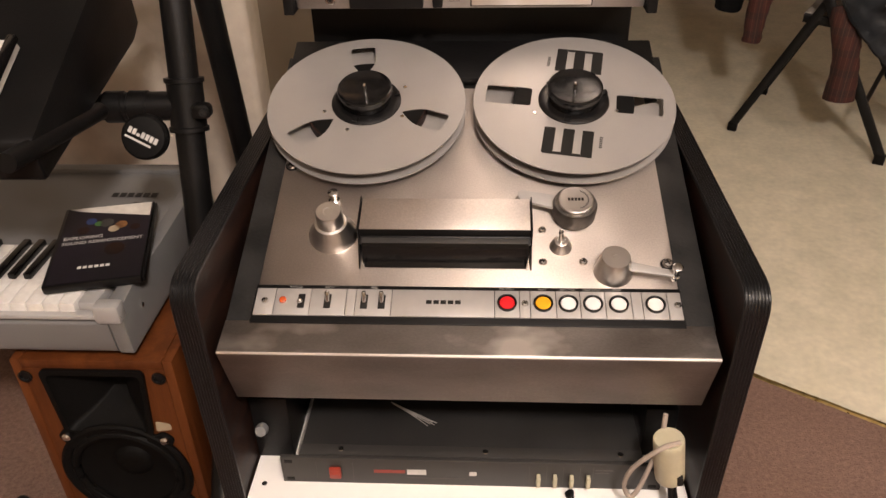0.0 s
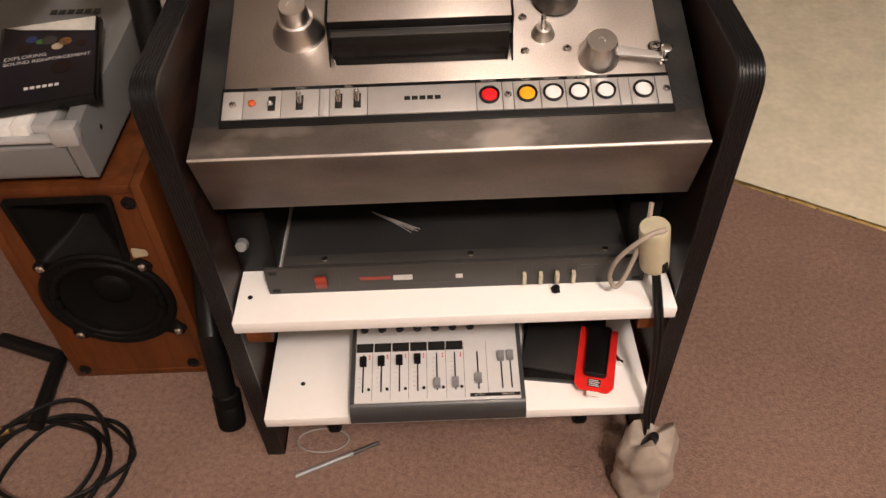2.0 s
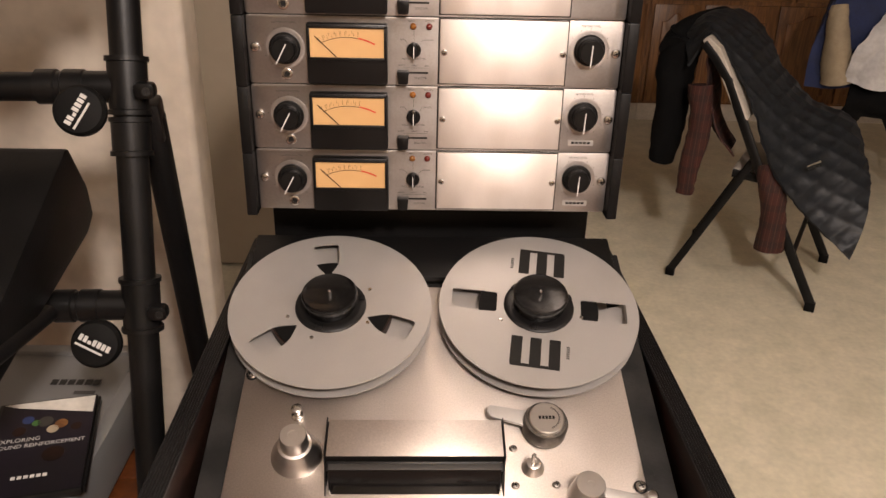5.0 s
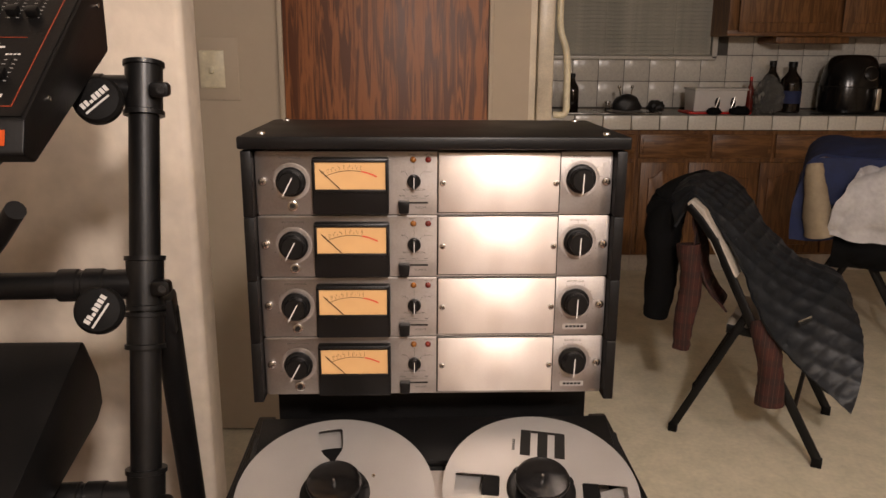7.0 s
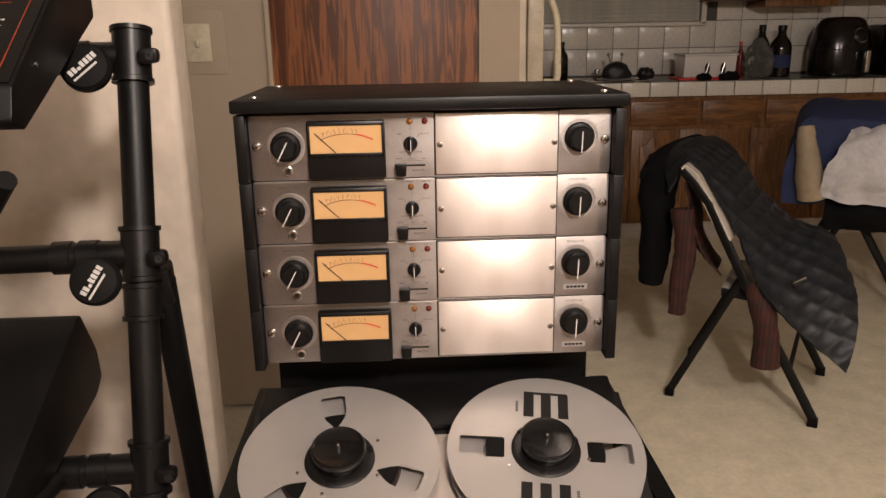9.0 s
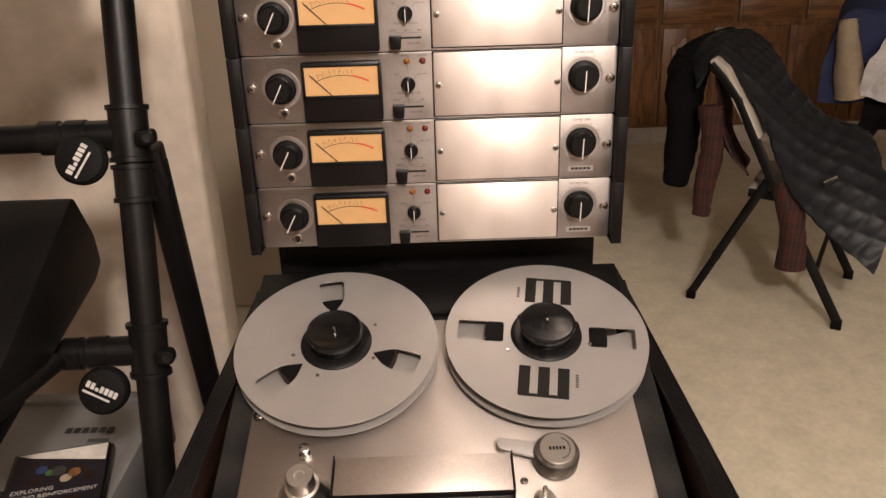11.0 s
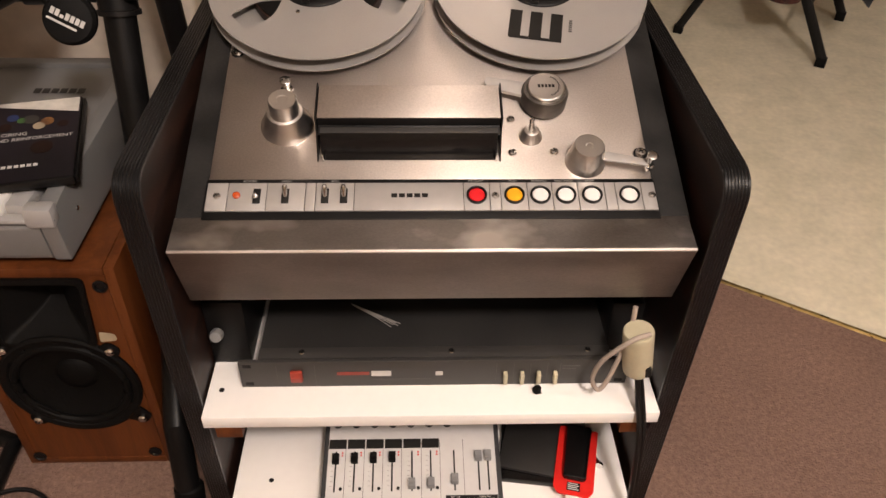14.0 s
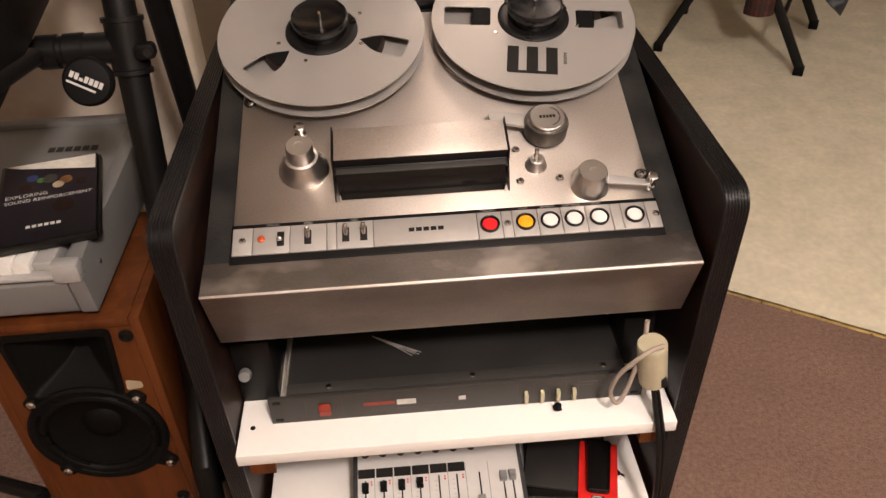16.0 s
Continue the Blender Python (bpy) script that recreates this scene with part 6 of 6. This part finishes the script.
def draped(rows, quilt=0.0, nu=40, nv=24, thick=0.014, wr=0.010, seed=0.0):
    """A cloth sheet through rows of points (each row runs across), with folds, quilting and thickness."""
    cols = [curve(r, 6) for r in rows]
    k = min(len(c) for c in cols)
    grid = []
    for j in range(k):
        line = curve([c[j] for c in cols], max(2, nu // len(rows)))
        grid.append(line)
    n, m2 = len(grid), len(grid[0])
    bm = bmesh.new()
    vs = [[bm.verts.new(p) for p in line] for line in grid]
    for i in range(n - 1):
        for j in range(m2 - 1):
            bm.faces.new((vs[i][j], vs[i + 1][j], vs[i + 1][j + 1], vs[i][j + 1]))
    bmesh.ops.subdivide_edges(bm, edges=bm.edges[:], cuts=2 if quilt else 1, use_grid_fill=True)
    bm.normal_update()
    for v in bm.verts:
        p = v.co
        w = wr * (noise.noise(p * 9 + Vector((seed, 0, 0))) + 0.5 * noise.noise(p * 22 + Vector((0, seed, 0))))
        if quilt:
            q = 0.056
            a, b = (p.x * 0.72 - p.z * 0.69) / q, (p.y * 0.9 + p.z * 0.35) / q
            w += quilt * (abs(math.sin(math.pi * a)) ** 0.5 * abs(math.sin(math.pi * b)) ** 0.5)
        v.co = p + v.normal * w
    fs = bm.faces[:]
    r = bmesh.ops.extrude_face_region(bm, geom=fs)
    bm.normal_update()
    up = [v for v in r["geom"] if isinstance(v, bmesh.types.BMVert)]
    for v in up:
        v.co += v.normal * thick
    return bm


def sleeve(pts, radii, seg=18, seed=0.0, flat=1.0):
    c = curve(pts, 7)
    rr0 = [radii[0] + (radii[-1] - radii[0]) * i / (len(c) - 1) for i in range(len(c))]
    bm = T(c, rr0, seg)
    for v in bm.verts:
        n_ = noise.noise(v.co * 8 + Vector((seed, 0, 0))) * 0.010 + noise.noise(v.co * 34 + Vector((0, seed, 0))) * 0.005
        v.co += Vector((n_, n_ * 0.7, 0.3 * n_))
    return bm


jk = thing("quilted_jacket", CH, "black quilted nylon jacket thrown over a folding chair", "jacket", "clothes on chairs")
part("jacket_body", draped([
    [(-0.055, 0.030, 0.760), (-0.085, 0.10, 0.855), (-0.09, 0.25, 0.890), (-0.06, 0.40, 0.880)],
    [(0.010, 0.030, 0.880), (-0.010, 0.10, 0.905), (-0.005, 0.25, 0.925), (0.03, 0.40, 0.915)],
    [(0.090, 0.030, 0.800), (0.095, 0.10, 0.840), (0.110, 0.25, 0.860), (0.135, 0.40, 0.845)],
    [(0.180, 0.020, 0.670), (0.190, 0.10, 0.725), (0.205, 0.23, 0.750), (0.220, 0.36, 0.735)],
    [(0.310, -0.050, 0.455), (0.315, 0.10, 0.590), (0.325, 0.22, 0.640), (0.340, 0.35, 0.640)],
    [(0.440, -0.050, 0.330), (0.455, 0.08, 0.490), (0.470, 0.19, 0.570), (0.480, 0.31, 0.595)],
    [(0.575, -0.050, 0.225), (0.590, 0.02, 0.345), (0.580, 0.10, 0.430), (0.560, 0.16, 0.480)]], 0.0075, 60, 26, 0.010, 0.006, 2.0), QUILT, jk, "diamond-quilted black shell")
part("jacket_collar", sleeve([(-0.02, 0.40, 0.87), (-0.075, 0.30, 0.850), (-0.105, 0.18, 0.825), (-0.11, 0.10, 0.785)], [0.050, 0.066], 20, 4.0), DENIMBLACK, jk, "dark bunched collar")
part("jacket_sleeve", sleeve([(-0.085, 0.14, 0.850), (-0.115, 0.15, 0.73), (-0.115, 0.16, 0.58), (-0.120, 0.17, 0.46), (-0.125, 0.17, 0.375)], [0.070, 0.050], 20, 7.0), DENIMBLACK, jk, "black hanging sleeve")
part("jacket_tag", B(-0.022, 0.022, -0.001, 0.001, -0.016, 0.016, 0.0005, pose(0.405, -0.012, 0.500, 35, -30, 20)), CHROME, jk, "small shiny tag")
sh = thing("plaid_shirt", CH, "red plaid flannel shirt hanging under the jacket", "shirt", "clothes on chairs")
part("shirt_back", draped([
    [(0.010, 0.02, 0.800), (0.0, 0.14, 0.82), (0.0, 0.28, 0.82)],
    [(0.030, 0.03, 0.680), (0.020, 0.14, 0.68), (0.02, 0.28, 0.68)],
    [(0.075, 0.03, 0.560), (0.060, 0.14, 0.55), (0.05, 0.28, 0.55)],
    [(0.150, 0.05, 0.470), (0.130, 0.14, 0.46), (0.11, 0.28, 0.46)]], 0.0, 30, 16, 0.006, 0.014, 5.0), PLAID, sh)
part("shirt_sleeve", sleeve([(0.005, 0.05, 0.70), (0.020, 0.04, 0.56), (0.012, 0.03, 0.42), (0.005, 0.03, 0.315)], [0.042, 0.031], 16, 1.0), PLAID, sh, "hanging plaid sleeve")
part("shirt_cuff", sleeve([(0.268, 0.02, 0.47), (0.300, -0.010, 0.38), (0.318, -0.015, 0.28), (0.324, -0.015, 0.188)], [0.038, 0.047], 16, 3.0), PLAID, sh, "hanging plaid cuff")

CH2 = pose(1.860, 3.02, 0.0, 0, 0, -26)
chair2 = folding_chair(CH2, "dark metal folding chair at the table, hung with clothes")
nv = thing("navy_jacket", CH2, "navy blue jacket with a tan lining over a chair back", "jacket", "clothes on chairs")
part("jacket_shell", draped([
    [(-0.080, -0.05, 0.56), (-0.075, 0.14, 0.58), (-0.06, 0.46, 0.60)],
    [(-0.070, -0.05, 0.72), (-0.065, 0.14, 0.74), (-0.05, 0.46, 0.76)],
    [(-0.020, -0.04, 0.885), (-0.010, 0.14, 0.915), (0.00, 0.48, 0.930)],
    [(0.180, -0.05, 0.905), (0.190, 0.14, 0.935), (0.200, 0.48, 0.950)],
    [(0.420, -0.06, 0.860), (0.430, 0.14, 0.90), (0.440, 0.48, 0.92)],
    [(0.520, -0.06, 0.640), (0.530, 0.14, 0.66), (0.540, 0.48, 0.68)]], 0.0, 36, 20, 0.014, 0.012, 8.0), NAVY, nv, "navy blue shell")
part("jacket_side", draped([
    [(-0.085, -0.055, 0.50), (0.02, -0.060, 0.50), (0.12, -0.055, 0.52)],
    [(-0.085, -0.060, 0.68), (0.02, -0.065, 0.68), (0.16, -0.060, 0.70)],
    [(-0.030, -0.050, 0.885), (0.05, -0.055, 0.895), (0.30, -0.060, 0.895)]], 0.0, 24, 14, 0.010, 0.010, 6.0), NAVY, nv, "navy blue side")
part("jacket_lining", sleeve([(-0.012, -0.080, 0.865), (0.002, -0.10, 0.78), (0.020, -0.10, 0.66), (0.045, -0.085, 0.54)], [0.036, 0.072], 18, 5.0), TAN, nv, "tan quilted lining")
wc = thing("white_towel", CH2, "crumpled white cotton cloth over the chair", "towel", "clothes on chairs")
part("towel", draped([
    [(0.075, -0.13, 0.555), (0.22, -0.14, 0.53), (0.55, -0.12, 0.52)],
    [(0.080, -0.15, 0.68), (0.24, -0.16, 0.66), (0.55, -0.14, 0.65)],
    [(0.150, -0.13, 0.79), (0.27, -0.13, 0.81), (0.55, -0.12, 0.83)],
    [(0.190, 0.00, 0.855), (0.30, 0.00, 0.88), (0.55, 0.02, 0.90)]], 0.0, 36, 22, 0.02, 0.026, 11.0), LINEN, wc)
dk = thing("dark_garment", CH2, "black garment bunched on the chair seat", "garment", "clothes on chairs")
part("garment", draped([
    [(0.10, -0.09, 0.40), (0.30, -0.10, 0.40), (0.55, -0.08, 0.40)],
    [(0.10, -0.10, 0.50), (0.30, -0.11, 0.50), (0.55, -0.09, 0.50)],
    [(0.12, 0.10, 0.58), (0.30, 0.10, 0.58), (0.55, 0.10, 0.58)]], 0.0, 30, 18, 0.02, 0.02, 14.0), DENIMBLACK, dk)

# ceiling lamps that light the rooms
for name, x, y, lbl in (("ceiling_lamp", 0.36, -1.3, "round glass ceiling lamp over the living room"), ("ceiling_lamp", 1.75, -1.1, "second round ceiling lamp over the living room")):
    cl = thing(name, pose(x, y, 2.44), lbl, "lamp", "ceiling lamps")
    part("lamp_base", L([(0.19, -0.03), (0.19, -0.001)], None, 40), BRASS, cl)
